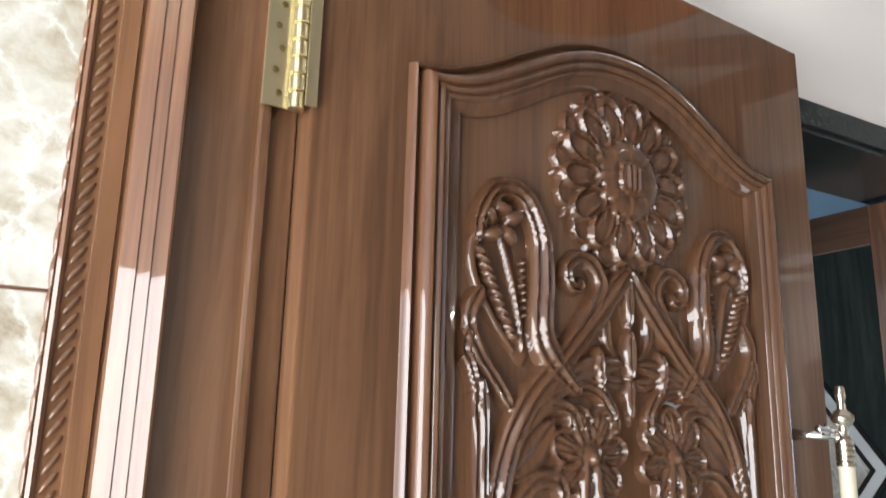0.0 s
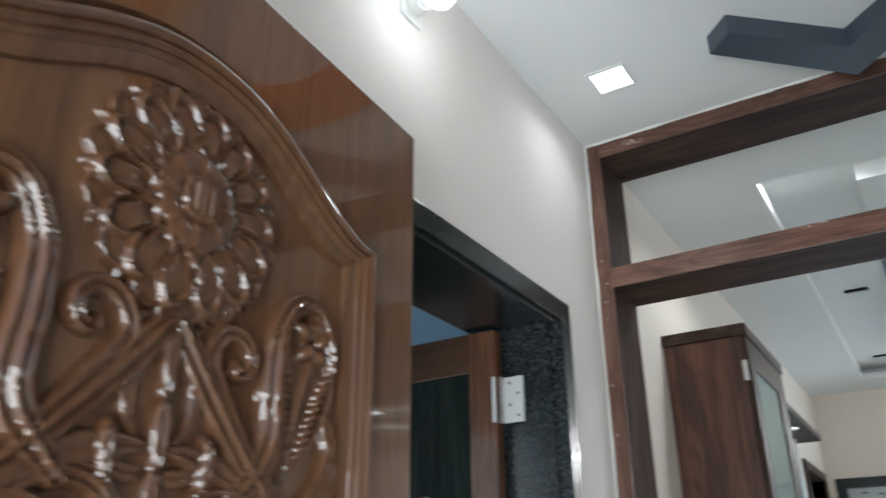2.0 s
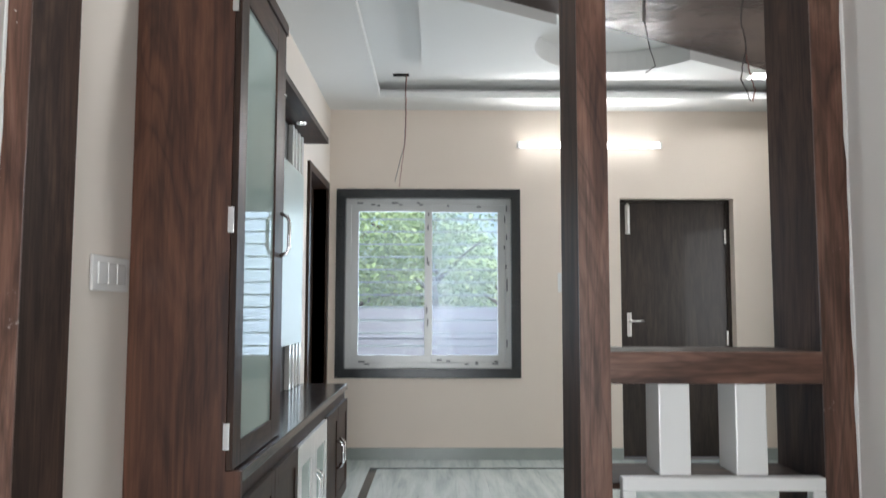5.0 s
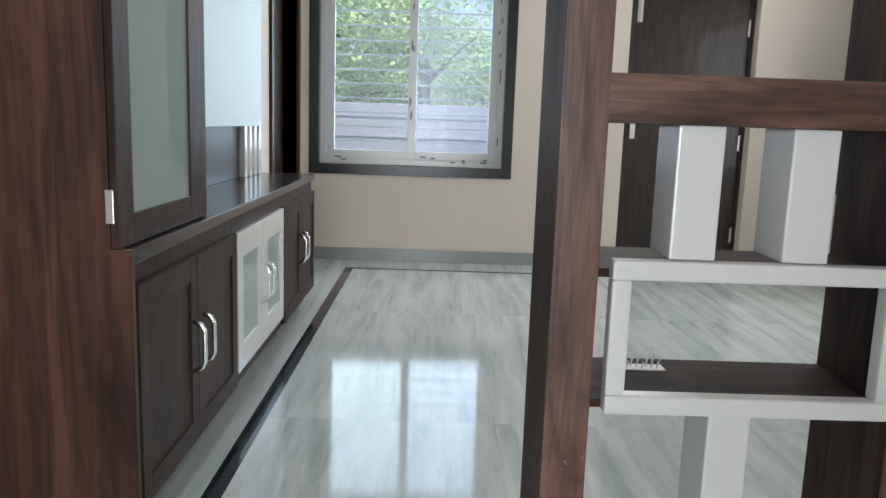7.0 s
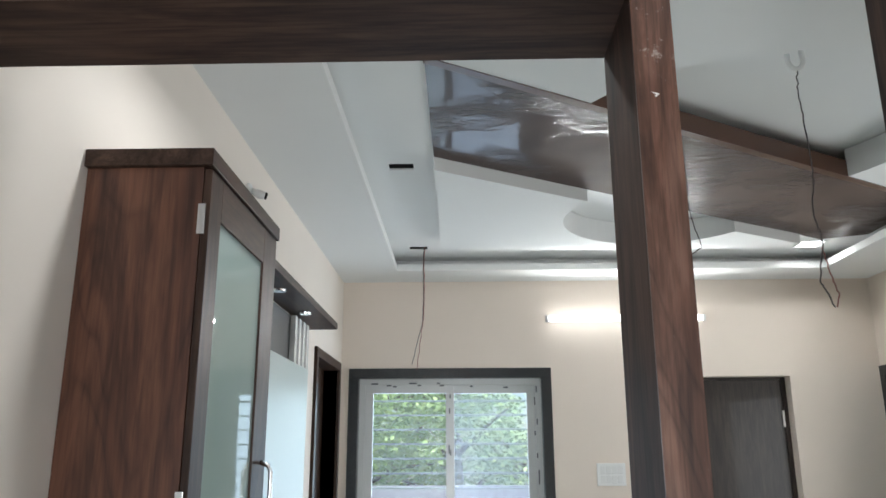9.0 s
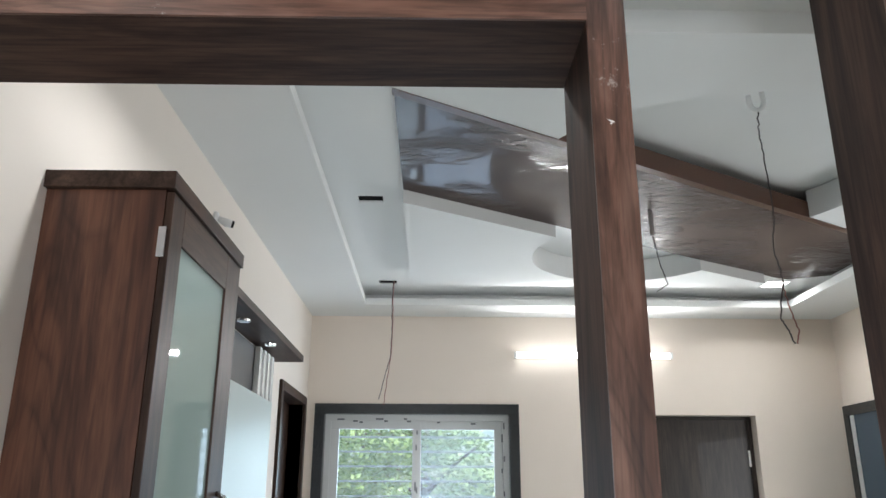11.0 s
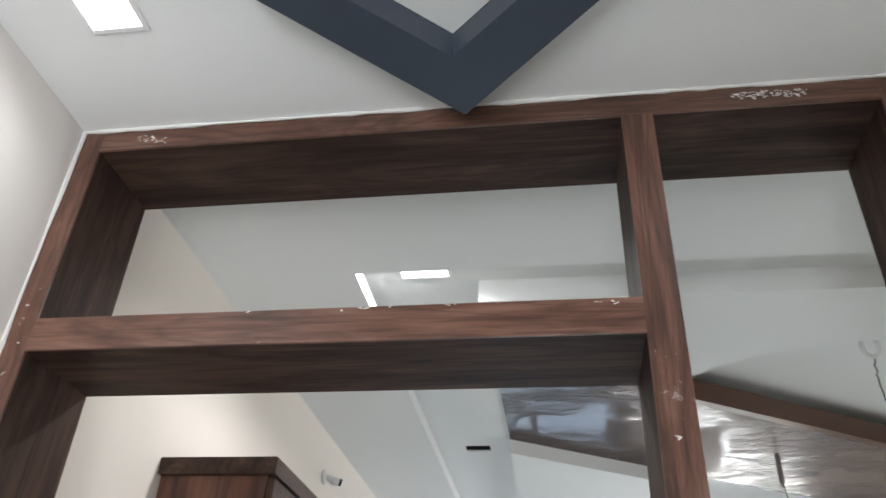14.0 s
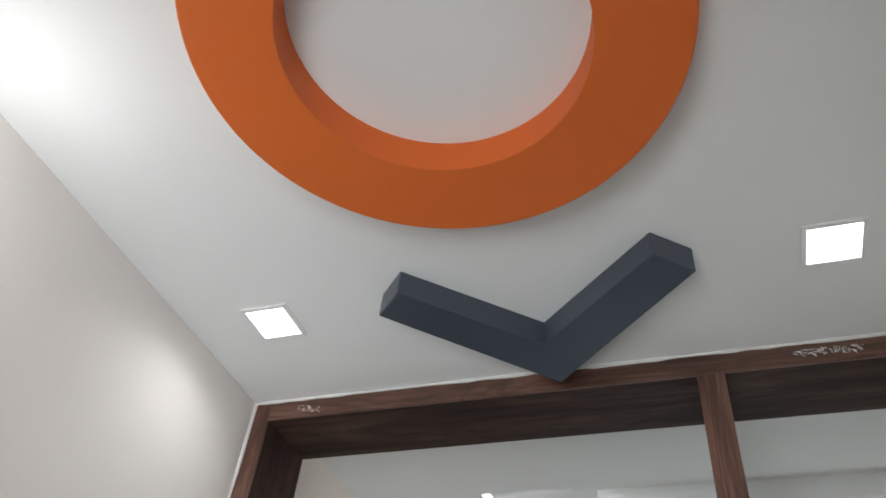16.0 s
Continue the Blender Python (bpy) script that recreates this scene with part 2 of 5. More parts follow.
def beige_marble():
    m = mat("beige_marble_cladding", (0.6, 0.55, 0.45), 0.22, 0, 0.2)
    v = coords(m, (1, 1, 1))
    n1 = node(m, "ShaderNodeTexNoise", Scale=20.0, Detail=9.0, Roughness=0.68, Distortion=0.25)
    n2 = node(m, "ShaderNodeTexVoronoi", Scale=15.0)
    n2.feature = "DISTANCE_TO_EDGE"
    n3 = node(m, "ShaderNodeTexNoise", Scale=4.0, Detail=3.0)
    wv = node(m, "ShaderNodeVectorMath")
    wv.operation = "ADD"
    link(m, v, n1.inputs["Vector"])
    link(m, v, n3.inputs["Vector"])
    link(m, v, wv.inputs[0])
    small = node(m, "ShaderNodeVectorMath")
    small.operation = "SCALE"
    small.inputs["Scale"].default_value = 0.07
    link(m, n1.outputs["Color"], small.inputs[0])
    link(m, small.outputs[0], wv.inputs[1])
    link(m, wv.outputs[0], n2.inputs["Vector"])
    base = ramp(m, n1.outputs["Fac"], ((0.34, (0.33, 0.27, 0.19)), (0.44, (0.47, 0.42, 0.33)), (0.52, (0.55, 0.51, 0.43)), (0.64, (0.62, 0.60, 0.54))))
    veins = ramp(m, n2.outputs["Distance"], ((0.0, (0.9, 0.9, 0.9)), (0.05, (0.25, 0.25, 0.25)), (0.11, (0, 0, 0))))
    c = mixed(m, veins, base, (0.70, 0.69, 0.64))
    tone = ramp(m, n3.outputs["Fac"], ((0.3, (0.54, 0.535, 0.515)), (0.7, (0.68, 0.68, 0.67))))
    link(m, mixed(m, 0.8, c, tone, "MULTIPLY"), bsdf(m).inputs["Base Color"])
    bump(m, n1.outputs["Fac"], 0.05)
    return m


MARBLE = beige_marble()


def floor_marble():
    m = mat("polished_green_white_marble", (0.6, 0.65, 0.62), 0.07, 0, 0.0)
    tc, mp = node(m, "ShaderNodeTexCoord"), node(m, "ShaderNodeMapping", Scale=(0.33, 3.4, 1.0), Rotation=(0, 0, radians(7)))
    rnd = node(m, "ShaderNodeObjectInfo")
    add = node(m, "ShaderNodeVectorMath")
    add.operation = "ADD"
    link(m, tc.outputs["Object"], add.inputs[0])
    far = node(m, "ShaderNodeVectorMath")
    far.operation = "SCALE"
    far.inputs[0].default_value = (7, 13, 0)
    link(m, rnd.outputs["Random"], far.inputs["Scale"])
    link(m, far.outputs[0], add.inputs[1])
    link(m, add.outputs[0], mp.inputs["Vector"])
    n1 = node(m, "ShaderNodeTexNoise", Scale=2.4, Detail=8.0, Roughness=0.66, Distortion=0.35)
    n2 = node(m, "ShaderNodeTexNoise", Scale=7.0, Detail=6.0, Roughness=0.66, Distortion=0.25)
    link(m, mp.outputs[0], n1.inputs["Vector"])
    link(m, mp.outputs[0], n2.inputs["Vector"])
    base = ramp(m, n1.outputs["Fac"], ((0.30, (0.34, 0.41, 0.40)), (0.46, (0.50, 0.56, 0.54)), (0.60, (0.62, 0.67, 0.65)), (0.75, (0.54, 0.58, 0.54))))
    vein = ramp(m, n2.outputs["Fac"], ((0.30, (0.50, 0.56, 0.55)), (0.44, (1, 1, 1))))
    link(m, mixed(m, 0.4, base, vein, "MULTIPLY"), bsdf(m).inputs["Base Color"])
    return m


FLOOR = floor_marble()
SKIRT = plaster("grey_marble_skirting", (0.38, 0.42, 0.40), 0.25, 0.35)
INLAY = mat("black_marble_inlay", (0.012, 0.020, 0.022), 0.12)


def brown_film():
    """Brown laminate under clear plastic film: a near mirror, slack and creased in places."""
    m = mat("brown_laminate_in_plastic_film", (0.055, 0.034, 0.029), 0.6, 0, 0.7)
    bsdf(m).inputs["Specular IOR Level"].default_value = 0.08
    bsdf(m).inputs["Coat Roughness"].default_value = 0.07
    bsdf(m).inputs["Coat IOR"].default_value = 1.30
    v = coords(m, (1, 1, 1))
    slack = node(m, "ShaderNodeTexNoise", Scale=1.3, Detail=2.0)
    sheet = node(m, "ShaderNodeTexNoise", Scale=2.2, Detail=2.0, Distortion=0.6)
    crease = node(m, "ShaderNodeTexNoise", Scale=7.0, Detail=4.0, Roughness=0.6, Distortion=2.2)
    link(m, v, slack.inputs["Vector"])
    link(m, coords(m, (1.0, 0.6, 1)), sheet.inputs["Vector"])
    link(m, coords(m, (1.6, 0.7, 1)), crease.inputs["Vector"])
    amount = ramp(m, slack.outputs["Fac"], ((0.46, (0.02, 0.02, 0.02)), (0.60, (0.9, 0.9, 0.9))))
    height = mixed(m, 1.0, crease.outputs["Fac"], amount, "MULTIPLY")
    height = mixed(m, 1.0, height, mixed(m, 0.85, sheet.outputs["Fac"], (0.0, 0.0, 0.0)), "ADD")
    b = node(m, "ShaderNodeBump", Strength=0.7, Distance=0.03)
    link(m, height, b.inputs["Height"])
    link(m, b.outputs["Normal"], bsdf(m).inputs["Coat Normal"])
    n2 = node(m, "ShaderNodeTexNoise", Scale=2.0, Detail=2.0)
    link(m, v, n2.inputs["Vector"])
    link(m, ramp(m, n2.outputs["Fac"], ((0.35, (0.042, 0.025, 0.021)), (0.65, (0.072, 0.046, 0.040)))), bsdf(m).inputs["Base Color"])
    return m


BROWNFILM = brown_film()
BROWNEDGE = mat("brown_laminate_edge", (0.085, 0.036, 0.020), 0.35)


def leaf_mat(name, a, b):
    m = mat(name, a, 0.5)
    g = node(m, "ShaderNodeNewGeometry")
    link(m, ramp(m, g.outputs["Random Per Island"], ((0.0, a), (1.0, b))), bsdf(m).inputs["Base Color"])
    bsdf(m).inputs["Transmission Weight"].default_value = 0.0
    return m


LEAVES = leaf_mat("green_leaves", (0.26, 0.40, 0.12), (0.58, 0.70, 0.32))
BARK = mat("tree_bark", (0.10, 0.075, 0.05), 0.9)
COMPOUND = plaster("lilac_grey_wall_paint", (0.30, 0.29, 0.37))
SOIL = plaster("ground_earth", (0.22, 0.19, 0.15), 0.95, 0.3)


# ---- mesh helpers ----
def box(bm, x0, x1, y0, y1, z0, z1, bevel=0.0):
    m = Matrix.LocRotScale(((x0 + x1) / 2, (y0 + y1) / 2, (z0 + z1) / 2), None, (x1 - x0, y1 - y0, z1 - z0))
    r = bmesh.ops.create_cube(bm, size=1.0, matrix=m)
    if bevel:
        edges = list({e for v in r["verts"] for e in v.link_edges})
        bmesh.ops.bevel(bm, geom=edges, offset=bevel, segments=2, profile=0.6, affect="EDGES")
    return bm


def boxed(*args, **kw):
    return box(bmesh.new(), *args, **kw)


def solid(*boxes):
    """Axis-aligned boxes fused into one skin: shared faces drop out, so that a wall is one piece round its openings."""
    axes = [sorted({round(b[k + j], 5) for b in boxes for j in (0, 1)}) for k in (0, 2, 4)]
    full = set()
    for b in boxes:
        lo = [axes[k].index(round(b[2 * k], 5)) for k in range(3)]
        hi = [axes[k].index(round(b[2 * k + 1], 5)) for k in range(3)]
        full.update(itertools.product(*(range(lo[k], hi[k]) for k in range(3))))
    bm, made = bmesh.new(), {}

    def corner(i):
        if i not in made:
            made[i] = bm.verts.new([axes[k][i[k]] for k in range(3)])
        return made[i]

    for cell in sorted(full):
        for k in range(3):
            for side in (0, 1):
                beyond = list(cell)
                beyond[k] += 2 * side - 1
                if tuple(beyond) not in full:
                    u, v = (k + 1) % 3, (k + 2) % 3
                    ring = []
                    for du, dv in ((0, 0), (1, 0), (1, 1), (0, 1)):
                        i = list(cell)
                        i[k] += side
                        i[u] += du
                        i[v] += dv
                        ring.append(corner(tuple(i)))
                    bm.faces.new(ring if side else ring[::-1])
    return bm


def tube(bm, pts, radius, sides=8, flat=1.0, flat_axis=None, cap=True):
    """A swept round along 3D points; radius: a number or one for each point; flat squeezes it along one axis."""
    pts = [Vector(p) for p in pts]
    radii = radius if isinstance(radius, (list, tuple)) else [radius] * len(pts)
    rings, up = [], None
    for i, p in enumerate(pts):
        d = (pts[min(i + 1, len(pts) - 1)] - pts[max(i - 1, 0)]).normalized()
        if up is None:
            up = Vector((0, 1, 0)) if abs(d.y) < 0.9 else Vector((1, 0, 0))
        a = (up - d * up.dot(d)).normalized()
        up, b = a, d.cross(a)
        ring = []
        for k in range(sides):
            o = radii[i] * (math.cos(2 * math.pi * k / sides) * a + math.sin(2 * math.pi * k / sides) * b)
            if flat_axis is not None:
                o[flat_axis] *= flat
            ring.append(bm.verts.new(p + o))
        rings.append(ring)
    for r0, r1 in zip(rings, rings[1:]):
        for k in range(sides):
            bm.faces.new((r0[k], r0[(k + 1) % sides], r1[(k + 1) % sides], r1[k]))
    if cap:
        bm.faces.new(rings[0][::-1])
        bm.faces.new(rings[-1])
    return bm


def blob(bm, centre, size, spin=0.0, axis="Y", u=10, v=7):
    m = Matrix.Translation(centre) @ Matrix.Rotation(spin, 4, axis) @ Matrix.Diagonal((*size, 1))
    bmesh.ops.create_uvsphere(bm, u_segments=u, v_segments=v, radius=1.0, matrix=m)
    return bm


def prism(bm, outline, z0, z1):
    """A flat outline in x and y raised from z0 to z1."""
    low = [bm.verts.new((x, y, z0)) for x, y in outline]
    top = [bm.verts.new((x, y, z1)) for x, y in outline]
    bm.faces.new(low)
    bm.faces.new(top[::-1])
    for k in range(len(outline)):
        j = (k + 1) % len(outline)
        bm.faces.new((low[k], top[k], top[j], low[j]))
    return bm


def lathe(bm, profile, centre, sides=20, axis="z"):
    """A turned shape: rows of radius and height."""
    rings = []
    for r, h in profile:
        ring = []
        for k in range(sides):
            a = 2 * math.pi * k / sides
            p = (r * math.cos(a), r * math.sin(a), h)
            if axis == "y":
                p = (p[0], p[2], p[1])
            ring.append(bm.verts.new(Vector(centre) + Vector(p)))
        rings.append(ring)
    for r0, r1 in zip(rings, rings[1:]):
        for k in range(sides):
            bm.faces.new((r0[k], r0[(k + 1) % sides], r1[(k + 1) % sides], r1[k]))
    bm.faces.new(rings[0][::-1])
    bm.faces.new(rings[-1])
    return bm


ROOT = {}


def mesh_object(name, bm, material, smooth=False):
    bmesh.ops.recalc_face_normals(bm, faces=bm.faces[:])
    data = bpy.data.meshes.new(name)
    bm.to_mesh(data)
    bm.free()
    for m in material if isinstance(material, (list, tuple)) else [material]:
        data.materials.append(m)
    if smooth:
        data.polygons.foreach_set("use_smooth", [True] * len(data.polygons))
    return new(name, data)


def whole(name, bm, material, label="", category="", group="", kind="", smooth=False):
    ob = mesh_object(name, bm, material, smooth)
    return tagged(ob, label, category, group, kind)


def thing(name, base, label, category, group="", kind="", turn=0.0):
    e = new(name)
    e.empty_display_size = 0.05
    e.matrix_world = pose(*base, 0, 0, turn)
    ROOT[e.name] = e.matrix_world.copy()
    return tagged(e, label, category, group, kind)


def part(name, bm, material, parent, label="", smooth=False, local=False):
    """One mesh under a thing or a part; its points are given in the world unless local."""
    ob = mesh_object(name, bm, material, smooth)
    root = parent
    while root.parent:
        root = root.parent
    if not local and root.name in ROOT:
        ob.data.transform(ROOT[root.name].inverted())
    ob.parent = parent
    if label:
        ob["label"] = label
    return ob


def auto_smooth(ob, degrees=40):
    ob.data.polygons.foreach_set("use_smooth", [True] * len(ob.data.polygons))
    ob.data.set_sharp_from_angle(angle=radians(degrees))
    return ob


# ---- setting ----
FZ, YL, YR, XP, XF = -0.07, 1.772, 0.047, 2.988, 7.852   # floor, foyer walls, partition front, far wall
YH, YHR = 1.785, -2.30                                    # hall side walls
S = {"kind": "structure"}

# foyer left wall, with the opening of the inner room
bm = solid(
    (0.93, 1.72, YL, YL + 0.20, FZ, 3.1),
    (2.697, 3.20, YL, YL + 0.20, FZ, 3.1),
    (1.72, 2.697, YL, YL + 0.20, 2.089, 3.1),
)
whole("wall_left", bm, WALL, "cream painted foyer wall with a granite-framed doorway", "wall", **S)
bm = bmesh.new()
box(bm, 0.93, 3.20, YR - 0.2, YR, FZ, 3.1)
whole("wall_right", bm, WALL, "plain cream painted foyer wall", "wall", **S)
# entrance wall with its opening
bm = solid(
    (0.70, 0.93, 1.60, YL + 0.20, FZ, 3.1),
    (0.50, 0.93, -0.6, 0.58, FZ, 3.1),
    (0.50, 0.93, 0.58, 1.60, 2.26, 3.1),
)
whole("wall_entrance", bm, WALL, "cream painted entrance wall above the door frame", "wall", **S)
# hall
bm = solid(
    (3.20, 6.80, YH, YH + 0.2, FZ, 3.2),
    (7.66, 8.1, YH, YH + 0.2, FZ, 3.2),
    (6.80, 7.66, YH, YH + 0.2, 2.14, 3.2),
    (6.80, 7.66, YH + 0.17, YH + 0.2, FZ, 2.14),
)
whole("wall_hall_left", bm, HALLLEFT, "cream painted hall wall behind the cabinets", "wall", **S)
WY0, WY1, WZ0, WZ1 = 0.184, 1.724, 0.591, 2.163      # window surround, outer
bm = solid(
    (XF, XF + 0.22, WY1, YH + 0.2, FZ, 3.2),
    (XF, XF + 0.22, -0.655, WY0, FZ, 3.2),
    (XF, XF + 0.22, WY0, WY1, FZ, WZ0),
    (XF, XF + 0.22, WY0, WY1, WZ1, 3.2),
    (XF, XF + 0.22, YHR - 0.2, -1.615, FZ, 3.2),
    (XF, XF + 0.22, -1.615, -0.655, 2.092, 3.2),
    (XF + 0.20, XF + 0.22, -1.615, -0.655, FZ, 2.092),
)
whole("wall_hall_far", bm, HALLWALL, "pinkish cream painted hall wall with window and door", "wall", **S)
bm = bmesh.new()
box(bm, 3.0, XF + 0.22, YHR - 0.2, YHR, FZ, 3.2)
whole("wall_hall_right", bm, HALLWALL, "plain pinkish cream hall wall", "wall", **S)
bm = bmesh.new()
box(bm, 3.0, 3.20, YHR, YR - 0.2, FZ, 3.2)
whole("wall_hall_near", bm, HALLWALL, "plain cream hall wall beside the partition", "wall", **S)
# inner room seen through the granite doorway; the unseen gap at x 0.5 is added to let light in
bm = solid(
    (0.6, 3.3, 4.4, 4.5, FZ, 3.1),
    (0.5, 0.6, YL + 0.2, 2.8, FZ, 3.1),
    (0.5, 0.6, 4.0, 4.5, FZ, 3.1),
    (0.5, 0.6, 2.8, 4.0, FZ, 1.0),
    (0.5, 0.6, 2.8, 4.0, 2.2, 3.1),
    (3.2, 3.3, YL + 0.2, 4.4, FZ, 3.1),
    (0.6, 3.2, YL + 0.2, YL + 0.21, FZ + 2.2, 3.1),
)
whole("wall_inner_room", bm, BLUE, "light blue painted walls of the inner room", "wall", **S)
whole("ceiling_inner_room", boxed(0.5, 3.3, YL + 0.2, 4.5, 3.1, 3.2), BLUE, "light blue ceiling of the inner room", "ceiling", **S)

# ceilings
whole("ceiling_foyer", boxed(0.93, 3.21, YR - 0.2, YL + 0.2, 2.777, 2.90), CEIL, "white painted foyer ceiling", "ceiling", **S)
TX0, TX1, TY0, TY1, TZ = 3.73, 7.46, -1.80, 1.335, 2.955
LIP = 2.89                                               # top of the lip round the tray; a dark cove runs above it
v1, v2 = (5.583, 5.665, 1.099, 1.226), (7.208, 7.300, 1.099, 1.226)
TA = TZ + 0.07
bm = solid(
    (3.21, TX0, YHR, YH, 2.84, LIP), (TX1, XF, YHR, YH, 2.84, LIP),
    (TX0, TX1, TY1, YH, 2.84, LIP), (TX0, TX1, YHR, TY0, 2.84, LIP),
    (3.21, TX0 - 0.02, YHR, YH, LIP, 3.12), (TX1 + 0.16, XF, YHR, YH, LIP, 3.12),
    (TX0 - 0.02, TX1 + 0.16, TY1 + 0.05, YH, LIP, 3.12), (TX0 - 0.02, TX1 + 0.16, YHR, TY0 - 0.16, LIP, 3.12),
    (TX0 - 0.02, TX1 + 0.16, TY0 - 0.16, 1.099, TA, 3.12), (TX0 - 0.02, TX1 + 0.16, 0.985, 1.099, TZ, 3.12),
    (TX0 - 0.02, TX1 + 0.16, 1.226, TY1 + 0.05, TZ, 3.12), (TX0 - 0.02, v1[0], 1.099, 1.226, TZ, 3.12),
    (v1[1], v2[0], 1.099, 1.226, TZ, 3.12), (v2[1], TX1 + 0.16, 1.099, 1.226, TZ, 3.12),
    (TX0 - 0.02, 3.992, TY0 - 0.16, 0.985, TZ, 3.12), (6.90, TX1 + 0.16, TY0 - 0.16, 0.985, TZ, 3.12),
    (3.992, 6.90, TY0 - 0.16, -1.60, TZ, 3.12))
whole("ceiling_hall", bm, HALLCEIL, "white false ceiling with a recessed tray", "ceiling", **S)
# Black sheets line the cut-outs, standing in for the unlit space above
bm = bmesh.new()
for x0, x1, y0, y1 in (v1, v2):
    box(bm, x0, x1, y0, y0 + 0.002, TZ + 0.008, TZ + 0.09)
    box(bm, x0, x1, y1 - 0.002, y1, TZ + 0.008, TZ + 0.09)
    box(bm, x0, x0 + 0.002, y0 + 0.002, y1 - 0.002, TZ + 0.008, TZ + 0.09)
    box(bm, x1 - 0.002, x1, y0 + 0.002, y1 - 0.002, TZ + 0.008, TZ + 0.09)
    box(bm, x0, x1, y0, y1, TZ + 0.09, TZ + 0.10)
whole("ceiling_void_shade", bm, BLACK, "black lining that paints in the shade above the ceiling cut-outs", "ceiling", **S)


def arc(cx, cy, r, a0, a1, n=28):
    return [(cx + r * math.cos(radians(a0 + (a1 - a0) * k / n)), cy + r * math.sin(radians(a0 + (a1 - a0) * k / n))) for k in range(n + 1)]


def near_line(y):
    return 4.335 - 0.615 * (y - 1.0)


def far_line(y):
    return 5.455 - 0.62 * (y - 1.0)


# dropped centre with the diagonal band and its two half-round recesses
SL = math.degrees(math.atan2(1, -0.6175))
BZ, YB0, YB1 = 2.875, -1.62, 0.99
cn = (near_line(-0.373), -0.373)
outline = [(3.985, YB1), (near_line(YB1), YB1)] + arc(*cn, 0.84, SL, SL + 180) + [(near_line(YB0), YB0), (3.985, YB0)]
bm = prism(bmesh.new(), outline, BZ, 3.02)
cf = (far_line(-0.35), -0.35)
outline = [(far_line(YB1), YB1)] + arc(*cf, 0.60, SL, SL - 180) + [(6.925, -1.40), (6.93, YB1)]
prism(bm, outline, BZ, 3.02)
whole("ceiling_drop", bm, HALLCEIL, "white dropped ceiling panel with half-round recesses", "ceiling", **S)
panel = thing("ceiling_panel", (near_line(0) + 0.5, 0, 2.93), "brown laminate ceiling band wrapped in wrinkled plastic film", "ceiling panel")
# laminate face with a bare strip along its near edge
strip = 0.05
bm = prism(bmesh.new(), [(near_line(YB1) + strip, YB1), (far_line(YB1), YB1), (far_line(-1.60), -1.60), (6.95, -1.87), (near_line(-1.87) + strip, -1.87)], 2.944, 2.98)
part("film_face", bm, BROWNFILM, panel, "glossy brown film-covered face")
bm = prism(bmesh.new(), [(near_line(YB1), YB1), (near_line(YB1) + strip, YB1), (near_line(-1.87) + strip, -1.87), (near_line(-1.87), -1.87)], 2.872, 2.96)
part("edge_strip", bm, BROWNEDGE, panel, "bare brown edge strip")

# floors
whole("floor_foyer", boxed(-0.2, 3.02, -0.6, YL, FZ - 0.1, FZ), FLOOR, "polished greenish white marble floor", "floor", **S)
fl = thing("floor_hall", (3.02, 0, FZ), "polished greenish white marble floor with black inlay line", "floor", kind="structure")
part("bed", boxed(3.02, XF, YHR, YH, FZ - 0.1, FZ - 0.006), SKIRT, fl)
part("inlay_line", boxed(3.05, 7.53, 1.340, 1.398, FZ - 0.006, FZ), INLAY, fl, "black marble inlay line")
part("inlay_line", boxed(7.485, 7.53, -1.95, 1.340, FZ - 0.006, FZ), INLAY, fl, "black marble inlay line")
for k, (x0, x1) in enumerate(((3.02, 4.62), (4.62, 6.22), (6.22, 7.485))):
    for y0, y1 in ((-1.95, -1.05), (-1.05, -0.30), (-0.30, 0.52), (0.52, 1.340)):
        part("slab", boxed(x0 + 0.0003, x1 - 0.0003, y0 + 0.0003, y1 - 0.0003, FZ - 0.006, FZ), FLOOR, fl)
part("slab", boxed(3.02, XF, 1.398, YH, FZ - 0.006, FZ), FLOOR, fl)
part("slab", boxed(7.53, XF, YHR, 1.398, FZ - 0.006, FZ), FLOOR, fl)
part("slab", boxed(3.02, 7.53, YHR, -1.95, FZ - 0.006, FZ), FLOOR, fl)
whole("floor_inner_room", boxed(0.5, 3.3, YL, 4.5, FZ - 0.1, FZ - 0.002), FLOOR, "polished marble floor of the inner room", "floor", **S)
bm = boxed(XF - 0.014, XF, -0.655, YH, FZ, FZ + 0.095, bevel=0.003)
box(bm, XF - 0.014, XF, YHR, -1.615, FZ, FZ + 0.095, bevel=0.003)
box(bm, 3.2, XF, YHR, YHR + 0.014, FZ, FZ + 0.095, bevel=0.003)
box(bm, 6.36, 6.72, YH - 0.014, YH, FZ, FZ + 0.095, bevel=0.003)
whole("baseboard", bm, SKIRT, "grey green marble skirting along the hall walls", "skirting", **S)

# porch
cl = thing("wall_porch", (0, 1.58, FZ), "beige marble-clad porch wall beside the door", "wall", kind="structure")
part("backing", boxed(-1.6, 0.70, 1.60, 1.80, FZ, 3.0), WALL, cl)
for k in range(3):
    for z0, z1 in ((FZ, 0.684), (0.688, 1.486), (1.490, 2.29), (2.294, 2.9)):
        x1 = 0.535 - k * 0.704
        part("marble_slab", boxed(x1 - 0.70, x1, 1.568, 1.60, z0, z1), MARBLE, cl)
part("joint", boxed(-1.6, 0.53, 1.575, 1.60, FZ, 2.9), mat("brown_grout", (0.28, 0.13, 0.08), 0.8), cl, "brown grout")
whole("wall_porch_far", boxed(0.45, 0.50, -2.5, 0.58, FZ, 3.0), WALL, "plain porch wall", "wall", **S)
